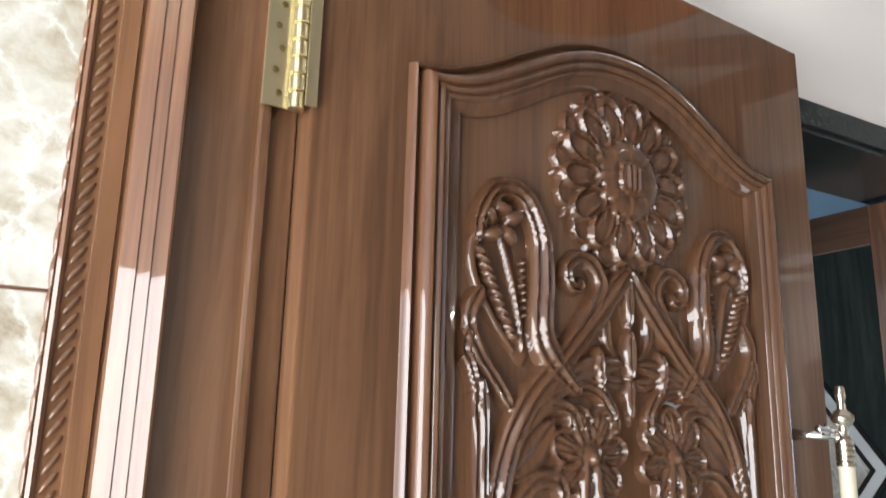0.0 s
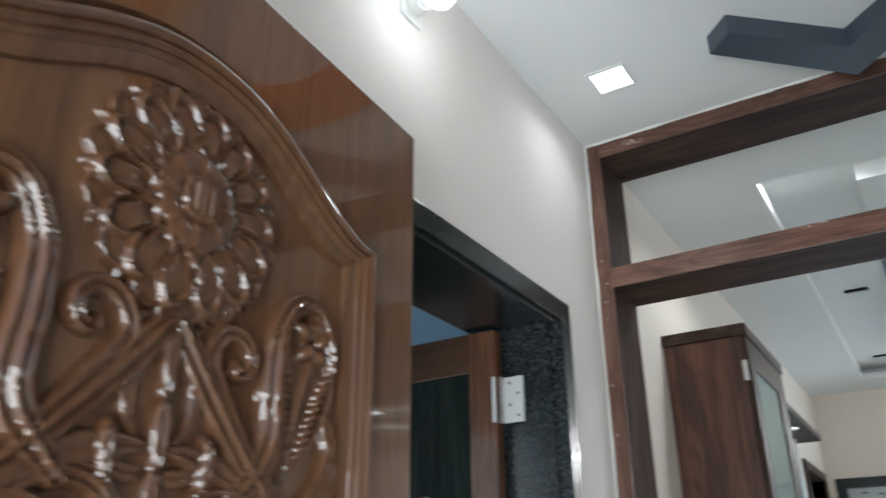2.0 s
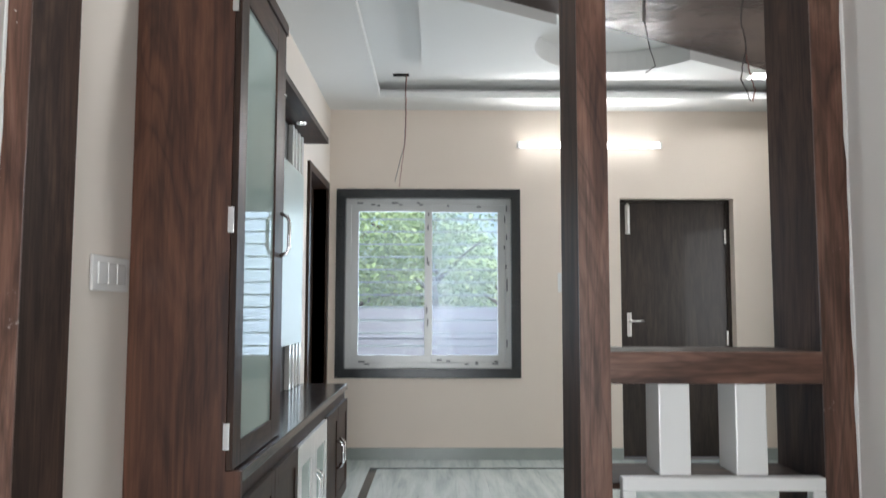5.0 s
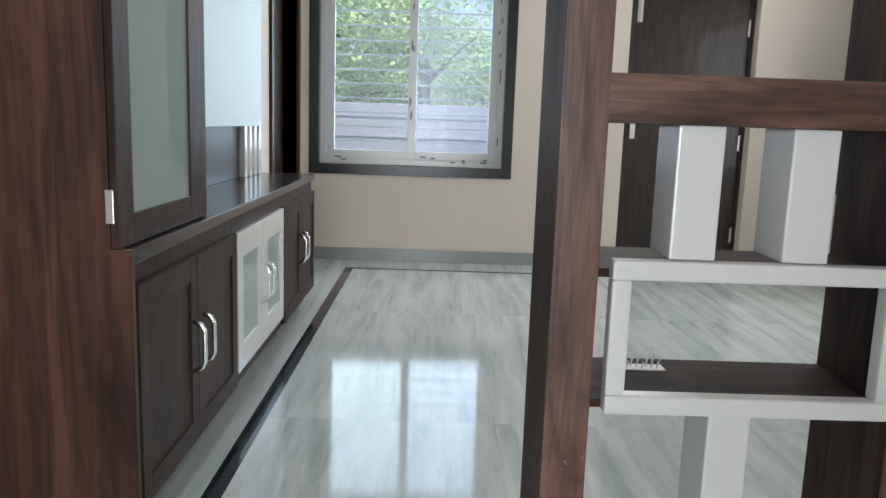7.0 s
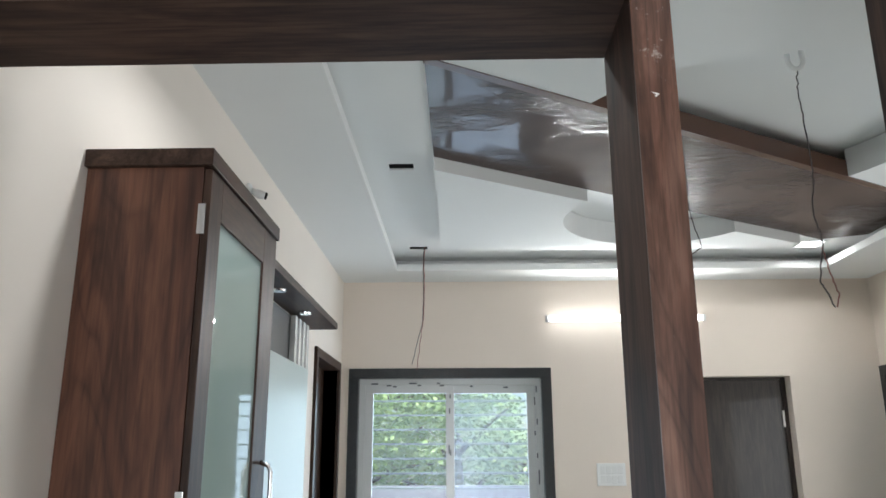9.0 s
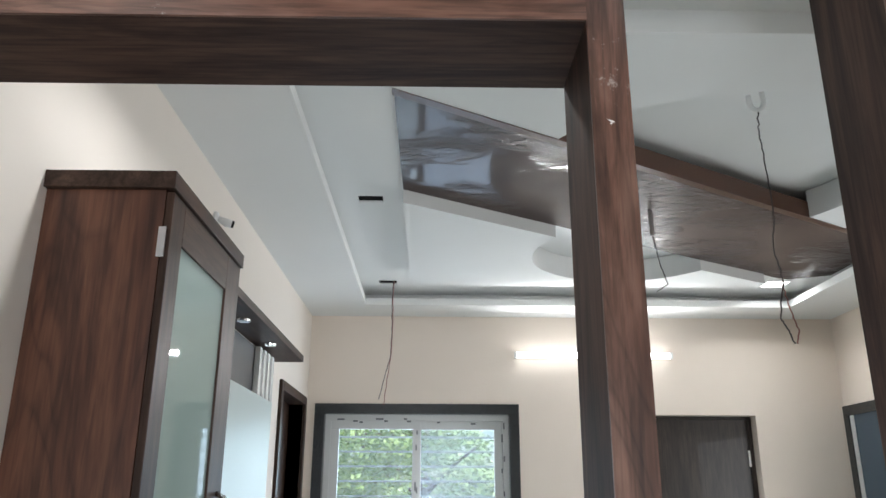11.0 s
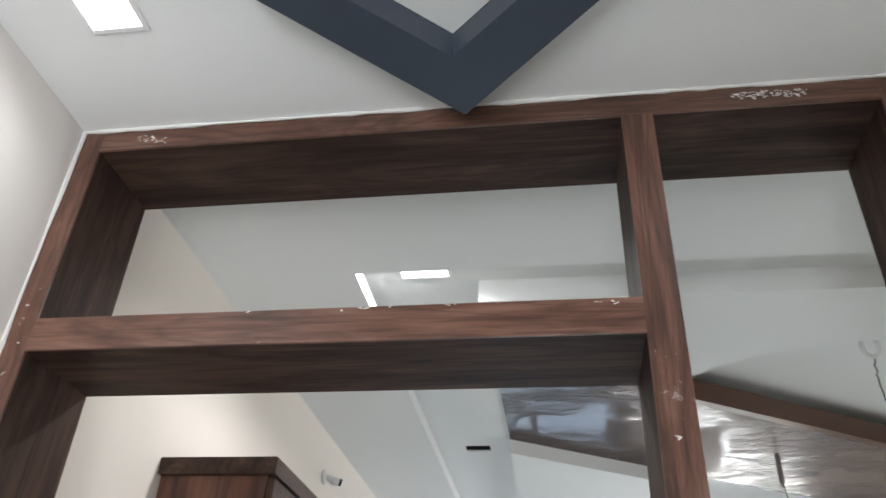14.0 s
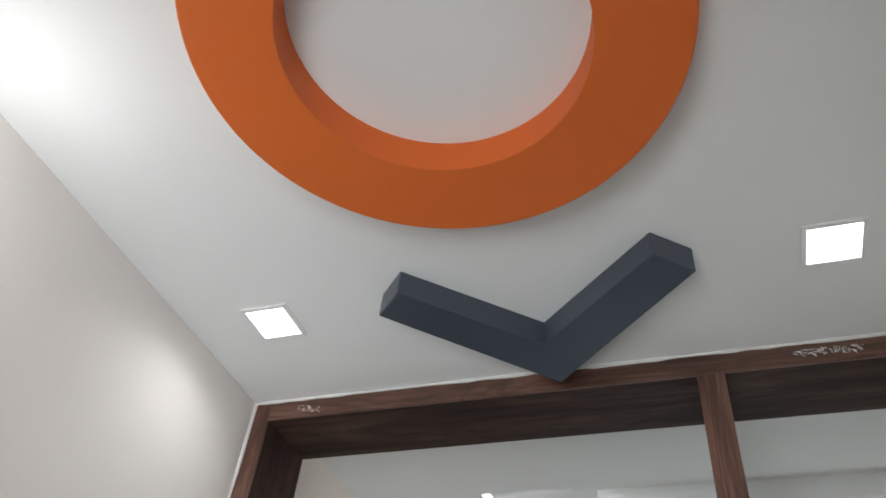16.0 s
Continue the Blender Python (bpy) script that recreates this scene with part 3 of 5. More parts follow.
whole("ceiling_porch", boxed(-1.6, 0.50, -2.5, 1.8, 3.0, 3.15), CEIL, "white porch ceiling", "ceiling", **S)
whole("ground", boxed(-60, 90, -60, 60, FZ - 0.5, FZ - 0.12), SOIL, "bare earth ground around the house", "ground", **S)
whole("porch_floor", boxed(-2.0, -0.2, -2.5, 1.8, FZ - 0.12, FZ - 0.004), FLOOR, "polished porch floor", "floor", **S)

# ---- entrance door frame ----
fr = thing("door_frame", (0.65, 1.58, FZ), "varnished reddish brown teak entrance frame with rope carving", "door frame", kind="structure")
bm = boxed(0.600, 0.700, 1.553, 1.72, FZ, 2.06, bevel=0.003)
part("jamb", bm, VARNISH[2], fr)
part("rebate", boxed(0.700, 0.738, 1.560, 1.72, FZ, 2.06, bevel=0.002), VARNISH[2], fr)
part("stop_edge", boxed(0.693, 0.707, 1.549, 1.60, FZ, 2.06, bevel=0.004), VARNISH[2], fr)


def strip_profile(bm, profile, z0, z1):
    """An upright moulding: rows of x and y swept from z0 to z1, closed at the back."""
    back = 1.60
    pts = list(profile) + [(profile[-1][0], back), (profile[0][0], back)]
    return prism(bm, pts, z0, z1)


bm = strip_profile(bmesh.new(), [(0.550, 1.556), (0.551, 1.551), (0.568, 1.550), (0.569, 1.553), (0.572, 1.553), (0.574, 1.547), (0.588, 1.5385), (0.5885, 1.5400),
                                 (0.5895, 1.5395), (0.600, 1.533), (0.6005, 1.5345), (0.6015, 1.534), (0.613, 1.527), (0.6155, 1.528), (0.617, 1.532), (0.6185, 1.553)], FZ, 2.06)
auto_smooth(part("casing_moulding", bm, VARNISH[2], fr), 20)
bm = strip_profile(bmesh.new(), [(0.5225, 1.568), (0.5235, 1.559), (0.527, 1.557), (0.530, 1.559), (0.531, 1.562), (0.550, 1.562)], FZ, 2.06)
part("edge_bead", bm, VARNISH[2], fr)
# wavy scalloped outer edge against the marble
bm = bmesh.new()
for k in range(70):
    blob(bm, (0.5215, 1.564, FZ + 0.015 + k * 0.030), (0.0035, 0.006, 0.0165), 0.0, "Y", 8, 6)
auto_smooth(part("scalloped_edge", bm, VARNISH[2], fr, "scalloped carved outer edge"), 60)
bm = bmesh.new()
for k in range(136):
    blob(bm, (0.5405, 1.5622, FZ + 0.012 + k * 0.0155), (0.0030, 0.0040, 0.0115), 0.62, "Y", 8, 5)
auto_smooth(part("rope_carving", bm, VARNISH[2], fr, "slanting rope cuts carved along the frame"), 60)
bm = boxed(0.52, 0.70, 0.60, 1.72, 2.06, 2.26, bevel=0.003)
box(bm, 0.70, 0.745, 0.60, 1.72, 2.09, 2.26)
part("head", bm, VARNISH[1], fr)
part("jamb", boxed(0.52, 0.70, 0.585, 0.60, FZ, 2.06, bevel=0.003), VARNISH[2], fr)

# ---- carved entrance door leaf, folded open along the foyer wall ----
LW, LT, LZ0, LZ1 = 0.936, 0.038, FZ + 0.012, 2.056
door = thing("entrance_door", (0.742, 1.528, 0.0), "open varnished reddish brown teak door with carved flower panel", "door", turn=4.0)
bm = boxed(0, LW, 0.0, LT, LZ0, LZ1, bevel=0.003)
part("leaf", bm, VARNISH[2], door, local=True)


def arch_z(u, c, half, corner, rise):
    s = min(1.0, abs(u - c) / half)
    return corner + rise * (0.5 + 0.5 * math.cos(math.pi * s ** 1.15))


C = LW / 2
UI, UO, ZB = 0.278, 0.350, 0.84


def frame_path(n=40):
    """Pairs of inner and outer points round the panel, from its foot over the arch to the other foot."""
    rows = [((C - UI, ZB), (C - UO, ZB - 0.05)), ((C - UI, 1.2), (C - UO, 1.2)), ((C - UI, 1.744), (C - UO, 1.772))]
    for k in range(n + 1):
        s = k / n
        ui, uo = C - UI + 2 * UI * s, C - UO + 2 * UO * s
        rows.append(((ui, arch_z(ui, C, UI, 1.744, 0.098)), (uo, arch_z(uo, C, UO, 1.794, 0.118))))
    rows += [((C + UI, 1.744), (C + UO, 1.772)), ((C + UI, 1.2), (C + UO, 1.2)), ((C + UI, ZB), (C + UO, ZB - 0.05)), ((C - UI, ZB), (C - UO, ZB - 0.05))]
    return rows


bm = bmesh.new()
PROFILE = ((0.0, 0.002), (0.015, -0.007), (0.10, -0.010), (0.25, -0.012), (0.285, -0.0165), (0.33, -0.0185), (0.38, -0.016), (0.405, -0.0195),
           (0.46, -0.0225), (0.52, -0.0205), (0.545, -0.017), (0.575, -0.021), (0.63, -0.0245), (0.70, -0.0235), (0.76, -0.017), (0.795, -0.004),
           (0.855, -0.002), (0.87, -0.009), (0.905, -0.0125), (0.945, -0.010), (0.965, -0.003), (1.0, 0.002))
rings = []
for inner, outer in frame_path():
    rings.append([bm.verts.new((inner[0] + (outer[0] - inner[0]) * s, h, inner[1] + (outer[1] - inner[1]) * s)) for s, h in PROFILE])
for r0, r1 in zip(rings, rings[1:]):
    for k in range(len(PROFILE) - 1):
        bm.faces.new((r0[k], r0[k + 1], r1[k + 1], r1[k]))
auto_smooth(part("panel_moulding", bm, CARVED, door, "glossy raised ogee moulding", local=True), 50)
# second panel below
bm = bmesh.new()
for x0, x1, z0, z1 in ((0.12, 0.816, 0.66, 0.70), (0.12, 0.816, 0.06, 0.10), (0.12, 0.16, 0.10, 0.66), (0.776, 0.816, 0.10, 0.66)):
    box(bm, x0, x1, -0.014, 0.002, z0, z1, bevel=0.006)
part("lower_moulding", bm, CARVED, door, local=True)

# carving: one relief of flower, scrolls, paisleys and two small blossoms
STEP = 0.0022
GU, GZ = np.meshgrid(np.arange(-0.272, 0.2721, STEP), np.arange(0.93, 1.852, STEP))
RELIEF = np.zeros(GU.shape)


def raise_to(h):
    np.maximum(RELIEF, h, out=RELIEF)


def stroke(points, r0, r1, h=0.014, ridges=1, leaf=False, steps=8):
    """A carved line through points of the panel, r0 to r1 wide on each side, with ridges along it; a leaf swells in its middle."""
    p = [np.array(q) for q in points]
    out = []
    for i in range(len(p) - 1):
        a, b, c, d = p[max(i - 1, 0)], p[i], p[i + 1], p[min(i + 2, len(p) - 1)]
        for k in range(steps):
            t = k / steps
            out.append(0.5 * (2 * b + (c - a) * t + (2 * a - 5 * b + 4 * c - d) * t * t + (3 * b - a - 3 * c + d) * t ** 3))
    out.append(p[-1])
    n = len(out) - 1
    best, rad = np.full(GU.shape, 9.0), np.zeros(GU.shape)
    wide = []
    for k in range(n + 1):
        f = k / n
        wide.append((r0 + (r1 - r0) * f) * (max(0.12, math.sin(math.pi * f)) ** 0.7 if leaf else min(1.0, 0.45 + 5 * f, 0.45 + 6 * (1 - f))))
    for k in range(n):
        a, b, far = out[k], out[k + 1], max(wide[k], wide[k + 1]) + STEP
        i0, i1 = max(0, int((min(a[0], b[0]) - far + 0.272) / STEP)), int((max(a[0], b[0]) + far + 0.272) / STEP) + 2
        j0, j1 = max(0, int((min(a[1], b[1]) - far - 0.93) / STEP)), int((max(a[1], b[1]) + far - 0.93) / STEP) + 2
        gu, gz = GU[j0:j1, i0:i1] - a[0], GZ[j0:j1, i0:i1] - a[1]
        d = b - a
        t = np.clip((gu * d[0] + gz * d[1]) / max(1e-9, d[0] ** 2 + d[1] ** 2), 0, 1)
        r = wide[k] + (wide[k + 1] - wide[k]) * t
        x = np.hypot(gu - d[0] * t, gz - d[1] * t) / r
        near = x < best[j0:j1, i0:i1]
        best[j0:j1, i0:i1][near] = x[near]
        rad[j0:j1, i0:i1][near] = r[near]
    x = np.minimum(best, 1.0)
    top = np.sqrt(1 - x ** 2)
    if leaf:
        top = top * (0.62 + 0.38 * np.minimum(1.0, x * 2.4))
    elif ridges > 1:
        wave = np.cos(math.pi * ridges * x)
        top = top ** 0.7 * (0.80 + 0.20 * (wave if ridges % 2 else -wave))
    raise_to(h * top * np.minimum(1.0, 0.55 + rad / 0.02))


def bump_at(u, z, a, b, turn, h):
    """A rounded grain, a by b, turned in the plane of the panel."""
    du, dz = GU - u, GZ - z
    p, q = du * math.cos(turn) + dz * math.sin(turn), dz * math.cos(turn) - du * math.sin(turn)
    raise_to(h * np.sqrt(np.maximum(0, 1 - (p / a) ** 2 - (q / b) ** 2)))


def petals(u, z, count, turn, mid, long, wide, base, rim, dome, ribs=0):
    """A ring of cupped petals: each a raised rim round a hollow with a swollen heart."""
    r, th = np.hypot(GU - u, GZ - z), np.arctan2(GZ - z, GU - u)
    step = 2 * math.pi / count
    phi = (th - turn) % step - step / 2
    q = np.sqrt(((r * np.cos(phi) - mid) / long) ** 2 + (r * np.sin(phi) / wide) ** 2)
    h = base + rim * np.exp(-((q - 0.84) / 0.11) ** 2) + dome * np.sqrt(np.maximum(0, 1 - (q / 0.66) ** 2))
    if ribs:
        h = h + 0.0016 * np.cos(ribs * th) * (q < 0.8)
    raise_to(np.where(q < 1, h, 0))


def spokes(u, z, count, r0, r1, h):
    r, th = np.hypot(GU - u, GZ - z), np.arctan2(GZ - z, GU - u)
    across = np.abs(np.sin(th * count / 2)) * r * 2 / count
    along = np.clip((r - r0) / (r1 - r0), 0, 1)
    raise_to(np.where((r > r0) & (r < r1), h * np.sqrt(np.maximum(0, 1 - (across / 0.0045) ** 2)) * np.sin(math.pi * (0.1 + 0.85 * along)) ** 0.6, 0))


# great flower
FLZ = 1.714
petals(0, FLZ, 14, 0.10, 0.112, 0.021, 0.0225, 0.006, 0.005, 0.004)
petals(0, FLZ, 14, 0.325, 0.086, 0.038, 0.0225, 0.008, 0.009, 0.007)
spokes(0, FLZ, 28, 0.050, 0.112, 0.0165)
for k in range(28):
    a = 2 * math.pi * (k + 0.3) / 28
    bump_at(0.124 * math.cos(a), FLZ + 0.124 * math.sin(a), 0.010, 0.006, a + 0.5 * (-1) ** k, 0.010)
ring = np.hypot(GU, GZ - FLZ)
angle = np.arctan2(GZ - FLZ, GU)
disc = 0.0185 + 0.003 * np.sin(np.clip((ring - 0.024) / 0.029, 0, 1) * math.pi) + 0.0022 * np.exp(-(np.sin(angle * 4) * ring / 0.012) ** 2)
raise_to(np.where(ring < 0.053, disc, 0))
square = (np.abs(GU) ** 4 + np.abs(GZ - FLZ) ** 4) ** 0.25
raise_to(np.where(square < 0.0235, 0.0245 + 0.0030 * np.cos(GU * 2 * math.pi / 0.0095) * (square < 0.018), 0))
for side in (-1, 1):
    def at(points):
        return [(side * u, z) for u, z in points]
    # paisley: a ridged loop round a sunk heart, with a bud and a roped edge
    stroke(at([(0.222, 1.60), (0.210, 1.55), (0.196, 1.50), (0.178, 1.455)]), 0.030, 0.014, 0.005)
    stroke(at([(0.10, 1.425), (0.150, 1.482), (0.150, 1.56), (0.156, 1.620), (0.184, 1.660), (0.222, 1.660), (0.247, 1.625), (0.254, 1.590)]), 0.024, 0.011, 0.018, 3)
    stroke(at([(0.257, 1.60), (0.259, 1.57), (0.250, 1.54), (0.228, 1.505), (0.195, 1.465)]), 0.009, 0.005, 0.011)
    for k in range(11):
        f = k / 10
        bump_at(side * (0.247 - 0.048 * f), 1.580 - 0.098 * f, 0.015 - 0.005 * f, 0.0046, side * 0.45, 0.015)
    for k in range(8):
        f = k / 7
        bump_at(side * (0.180 - 0.002 * f), 1.575 - 0.065 * f, 0.006, 0.0036, -side * 0.6, 0.010)
    stroke(at([(0.217, 1.60), (0.203, 1.56), (0.190, 1.51), (0.183, 1.465)]), 0.006, 0.003, 0.014)
    for u, z, turn in ((0.236, 1.628, 0.9), (0.216, 1.637, 0.2), (0.196, 1.628, -0.5), (0.206, 1.606, 0.6), (0.228, 1.604, -0.3)):
        bump_at(side * u, z, 0.018, 0.0105, side * turn, 0.017)
    # great stem from the flower's foot outwards and down
    stroke(at([(0.004, 1.585), (0.03, 1.555), (0.075, 1.505), (0.125, 1.455), (0.175, 1.405), (0.212, 1.33), (0.224, 1.22), (0.207, 1.10), (0.17, 1.0)]), 0.019, 0.020, 0.017, 3)
    stroke(at([(0.246, 1.43), (0.243, 1.36), (0.243, 1.22), (0.235, 1.10)]), 0.016, 0.012, 0.015, 3)
    stroke(at([(0.262, 1.484), (0.268, 1.463), (0.258, 1.445), (0.245, 1.40)]), 0.013, 0.009, 0.014, 2)
    stroke(at([(0.245, 1.535), (0.262, 1.50), (0.248, 1.462), (0.222, 1.43), (0.20, 1.40)]), 0.014, 0.010, 0.014, 2)
    # curls below the flower
    stroke(at([(0.120, 1.468), (0.075, 1.520), (0.052, 1.560), (0.066, 1.588), (0.090, 1.594), (0.110, 1.578), (0.107, 1.557), (0.091, 1.553), (0.087, 1.566)]), 0.016, 0.008, 0.016, 2)
    stroke(at([(0.030, 1.545), (0.040, 1.515), (0.036, 1.485), (0.010, 1.462)]), 0.011, 0.007, 0.011, leaf=True)
    # leaf fans
    stroke(at([(0.008, 1.462), (0.05, 1.458), (0.10, 1.442), (0.165, 1.395)]), 0.014, 0.020, 0.014, leaf=True)
    stroke(at([(0.185, 1.385), (0.12, 1.428), (0.065, 1.428), (0.036, 1.398), (0.034, 1.372)]), 0.016, 0.011, 0.015, 3)
    stroke(at([(0.195, 1.365), (0.150, 1.402), (0.108, 1.400), (0.094, 1.374)]), 0.015, 0.011, 0.015, 2)
    stroke(at([(0.012, 1.44), (0.03, 1.438), (0.064, 1.446)]), 0.010, 0.012, 0.010, leaf=True)
    stroke(at([(0.056, 1.482), (0.060, 1.455), (0.052, 1.415)]), 0.010, 0.009, 0.019, leaf=True)
    stroke(at([(0.195, 1.325), (0.165, 1.350), (0.135, 1.385)]), 0.024, 0.024, 0.012, leaf=True)
    stroke(at([(0.205, 1.275), (0.165, 1.315), (0.128, 1.318), (0.120, 1.296)]), 0.016, 0.011, 0.015, 2)
    # small blossom with its stalk
    bu, bz = side * 0.077, 1.345
    petals(bu, bz, 7, 0.3 * side, 0.040, 0.028, 0.0225, 0.007, 0.006, 0.005, 35)
    spokes(bu, bz, 14, 0.012, 0.044, 0.014)
    bump_at(bu, bz, 0.019, 0.019, 0, 0.017)
    bump_at(bu, bz - 0.002, 0.009, 0.011, 0, 0.022)
    stroke(at([(0.084, 1.345), (0.090, 1.30), (0.086, 1.25), (0.070, 1.18), (0.04, 1.10), (0.01, 1.03)]), 0.008, 0.008, 0.018)
    stroke(at([(0.070, 1.345), (0.066, 1.30), (0.064, 1.25), (0.048, 1.18), (0.02, 1.10)]), 0.008, 0.008, 0.018)
    stroke(at([(0.21, 1.24), (0.16, 1.255), (0.13, 1.225), (0.145, 1.195), (0.17, 1.20)]), 0.014, 0.008, 0.014, 2)
    stroke(at([(0.20, 1.17), (0.15, 1.15), (0.12, 1.09), (0.14, 1.05), (0.17, 1.06)]), 0.015, 0.008, 0.014, 2)
stroke([(0, 1.580), (0, 1.545), (0, 1.505)], 0.012, 0.010, 0.016, leaf=True)
stroke([(0, 1.508), (0, 1.475), (0, 1.440)], 0.014, 0.012, 0.016, leaf=True)
stroke([(0, 1.445), (0, 1.42), (0, 1.385)], 0.011, 0.010, 0.013, leaf=True)
rows, cols = RELIEF.shape
keep = RELIEF > 0.0008
index = np.full(RELIEF.shape, -1)
quads = keep[:-1, :-1] | keep[1:, :-1] | keep[:-1, 1:] | keep[1:, 1:]
used = np.zeros(RELIEF.shape, bool)
for dj, di in ((0, 0), (1, 0), (0, 1), (1, 1)):
    used[dj:rows - 1 + dj, di:cols - 1 + di] |= quads
index[used] = np.arange(used.sum())
verts = np.stack([GU[used] + C, 0.0015 - 1.15 * RELIEF[used], GZ[used]], 1).tolist()
qj, qi = np.nonzero(quads)
faces = np.stack([index[qj, qi], index[qj, qi + 1], index[qj + 1, qi + 1], index[qj + 1, qi]], 1).tolist()
relief = bpy.data.meshes.new("carving")
relief.from_pydata(verts, [], faces)
bm = bmesh.new()
bm.from_mesh(relief)
bpy.data.meshes.remove(relief)
auto_smooth(part("carving", bm, CARVED, door, "deeply carved flower and scroll relief", local=True), 60)

# butt hinges between frame and leaf
for z in (1.770, 0.9, 0.15):
    hinge = part("hinge", boxed(0.692, 0.722, 1.541, 1.5445, z - 0.067, z + 0.067, bevel=0.0006), BRASS, door, "polished brass butt hinge")
    part("leaf_plate", boxed(0.733, 0.746, 1.5205, 1.524, z - 0.067, z + 0.067, bevel=0.0006), BRASS, hinge)
    for k in range(7):
        a = z - 0.070 + k * 0.020
        bm = lathe(bmesh.new(), ((0.0075, a), (0.0088, a + 0.001), (0.0088, a + 0.0175), (0.0075, a + 0.0185)), (0.727, 1.533, 0), 14)
        auto_smooth(part("knuckle", bm, BRASS, hinge), 40)
    for k in range(5):
        zz = z - 0.052 + k * 0.026
        xx = 0.7045 if k % 2 else 0.7095
        part("screw", lathe(bmesh.new(), ((0.0036, 1.5405), (0.0036, 1.5395), (0.002, 1.539)), (xx, 0, zz), 10, "y"), SCREW, hinge)

# long pull handle at the free edge
hx, hy = 1.596, 1.515
prof = [(0.008, 0.95), (0.0115, 0.98), (0.0115, 1.335)]
grip = auto_smooth(part("handle", lathe(bmesh.new(), prof, (hx, hy, 0), 20), mat("cream_enamel", (0.70, 0.62, 0.45), 0.3, 0.2), door, "cream turned pull handle"), 50)
NICKEL = mat("antique_nickel", (0.66, 0.60, 0.50), 0.25, 1.0)
prof = [(0.0125, 1.334)]
for k in range(5):
    prof += [(0.0135, 1.336 + k * 0.0075), (0.0135, 1.340 + k * 0.0075), (0.0118, 1.3415 + k * 0.0075)]
prof += [(0.008, 1.375), (0.0068, 1.384), (0.0075, 1.390), (0.0125, 1.3945), (0.0162, 1.401), (0.0165, 1.406), (0.012, 1.4125), (0.0065, 1.417), (0.0055, 1.428),
         (0.0075, 1.432), (0.0078, 1.440), (0.0066, 1.4435), (0.0072, 1.447), (0.0055, 1.451), (0.001, 1.4515)]
auto_smooth(part("finial", lathe(bmesh.new(), prof, (hx, hy, 0), 24), NICKEL, grip, "turned nickel finial with ribbed collar"), 40)
part("mount", tube(bmesh.new(), [(hx, hy, 1.378), (hx - 0.02, 1.565, 1.378), (hx - 0.02, 1.588, 1.378)], [0.006, 0.006, 0.010], 10), CHROME, grip, "chrome mount", smooth=True)
part("mount", tube(bmesh.new(), [(hx, hy, 1.0), (hx - 0.02, 1.588, 1.0)], 0.006, 10), CHROME, grip, "chrome mount", smooth=True)
part("knob", tube(bmesh.new(), [(hx - 0.006, hy, 1.384), (hx - 0.028, hy, 1.385), (hx - 0.036, hy, 1.385), (hx - 0.044, hy, 1.386), (hx - 0.050, hy, 1.386), (hx - 0.060, hy, 1.387)], [0.0035, 0.0035, 0.0075, 0.0085, 0.004, 0.006], 12), CHROME, grip, "chrome knob", smooth=True)

# ---- granite doorway and the inner door ----
gf = thing("door_2", (2.2, YL, FZ), "speckled black granite doorway surround", "door frame", kind="structure")
part("jamb", boxed(2.636, 2.697, YL - 0.016, YL + 0.205, FZ, 2.034, bevel=0.002), GRANITE, gf)
part("jamb", boxed(1.72, 1.781, YL - 0.016, YL + 0.205, FZ, 2.034, bevel=0.002), GRANITE, gf)
part("lintel", boxed(1.72, 2.697, YL - 0.016, YL + 0.268, 2.034, 2.092, bevel=0.002), GRANITE, gf)
part("lintel_step", boxed(1.781, 2.636, YL - 0.004, YL + 0.02, 2.022, 2.034, bevel=0.002), GRANITE, gf)
part("inner_strip", boxed(2.622, 2.636, YL + 0.02, YL + 0.10, FZ, 2.034, bevel=0.002), GRANITE, gf)
inner = thing("inner_door", (2.60, 1.95, FZ), "open teak door with dark green panel and white diamond", "door")
ix0, ix1 = 2.590, 2.625
iy0, iy1, iz1 = 1.945, 2.745, 2.025
part("stile", boxed(ix0, ix1, iy0, iy0 + 0.085, FZ + 0.01, iz1, bevel=0.002), TEAK, inner)
part("stile", boxed(ix0, ix1, iy1 - 0.085, iy1, FZ + 0.01, iz1, bevel=0.002), TEAK, inner)
part("rail", boxed(ix0, ix1, iy0 + 0.085, iy1 - 0.085, iz1 - 0.115, iz1, bevel=0.002), VARNISH[1], inner)
part("rail", boxed(ix0, ix1, iy0 + 0.085, iy1 - 0.085, FZ + 0.01, FZ + 0.15, bevel=0.002), VARNISH[1], inner)
GREEN = wood("dark_green_laminate", (0.008, 0.014, 0.012), (0.016, 0.026, 0.022), (0.030, 0.042, 0.036), "z", 0.55, 0.0, 1.0, 0.0, 0.2)
part("panel", boxed(ix0 + 0.006, ix1 - 0.006, iy0 + 0.085, iy1 - 0.085, FZ + 0.15, iz1 - 0.115), GREEN, inner, "dark green streaked panel")


def diamond(bm, cy, cz, ry, rz, x0, x1):
    a = [bm.verts.new((x0, cy + p * ry, cz + q * rz)) for p, q in ((1, 0), (0, 1), (-1, 0), (0, -1))]
    b = [bm.verts.new((x1, cy + p * ry, cz + q * rz)) for p, q in ((1, 0), (0, 1), (-1, 0), (0, -1))]
    bm.faces.new(a), bm.faces.new(b[::-1])
    for k in range(4):
        bm.faces.new((a[k], b[k], b[(k + 1) % 4], a[(k + 1) % 4]))
    return bm


cyd = (iy0 + iy1) / 2
part("diamond_rim", diamond(bmesh.new(), cyd, 1.29, 0.315, 0.42, ix0 + 0.002, ix0 + 0.008), BLACK, inner, "black diamond border")
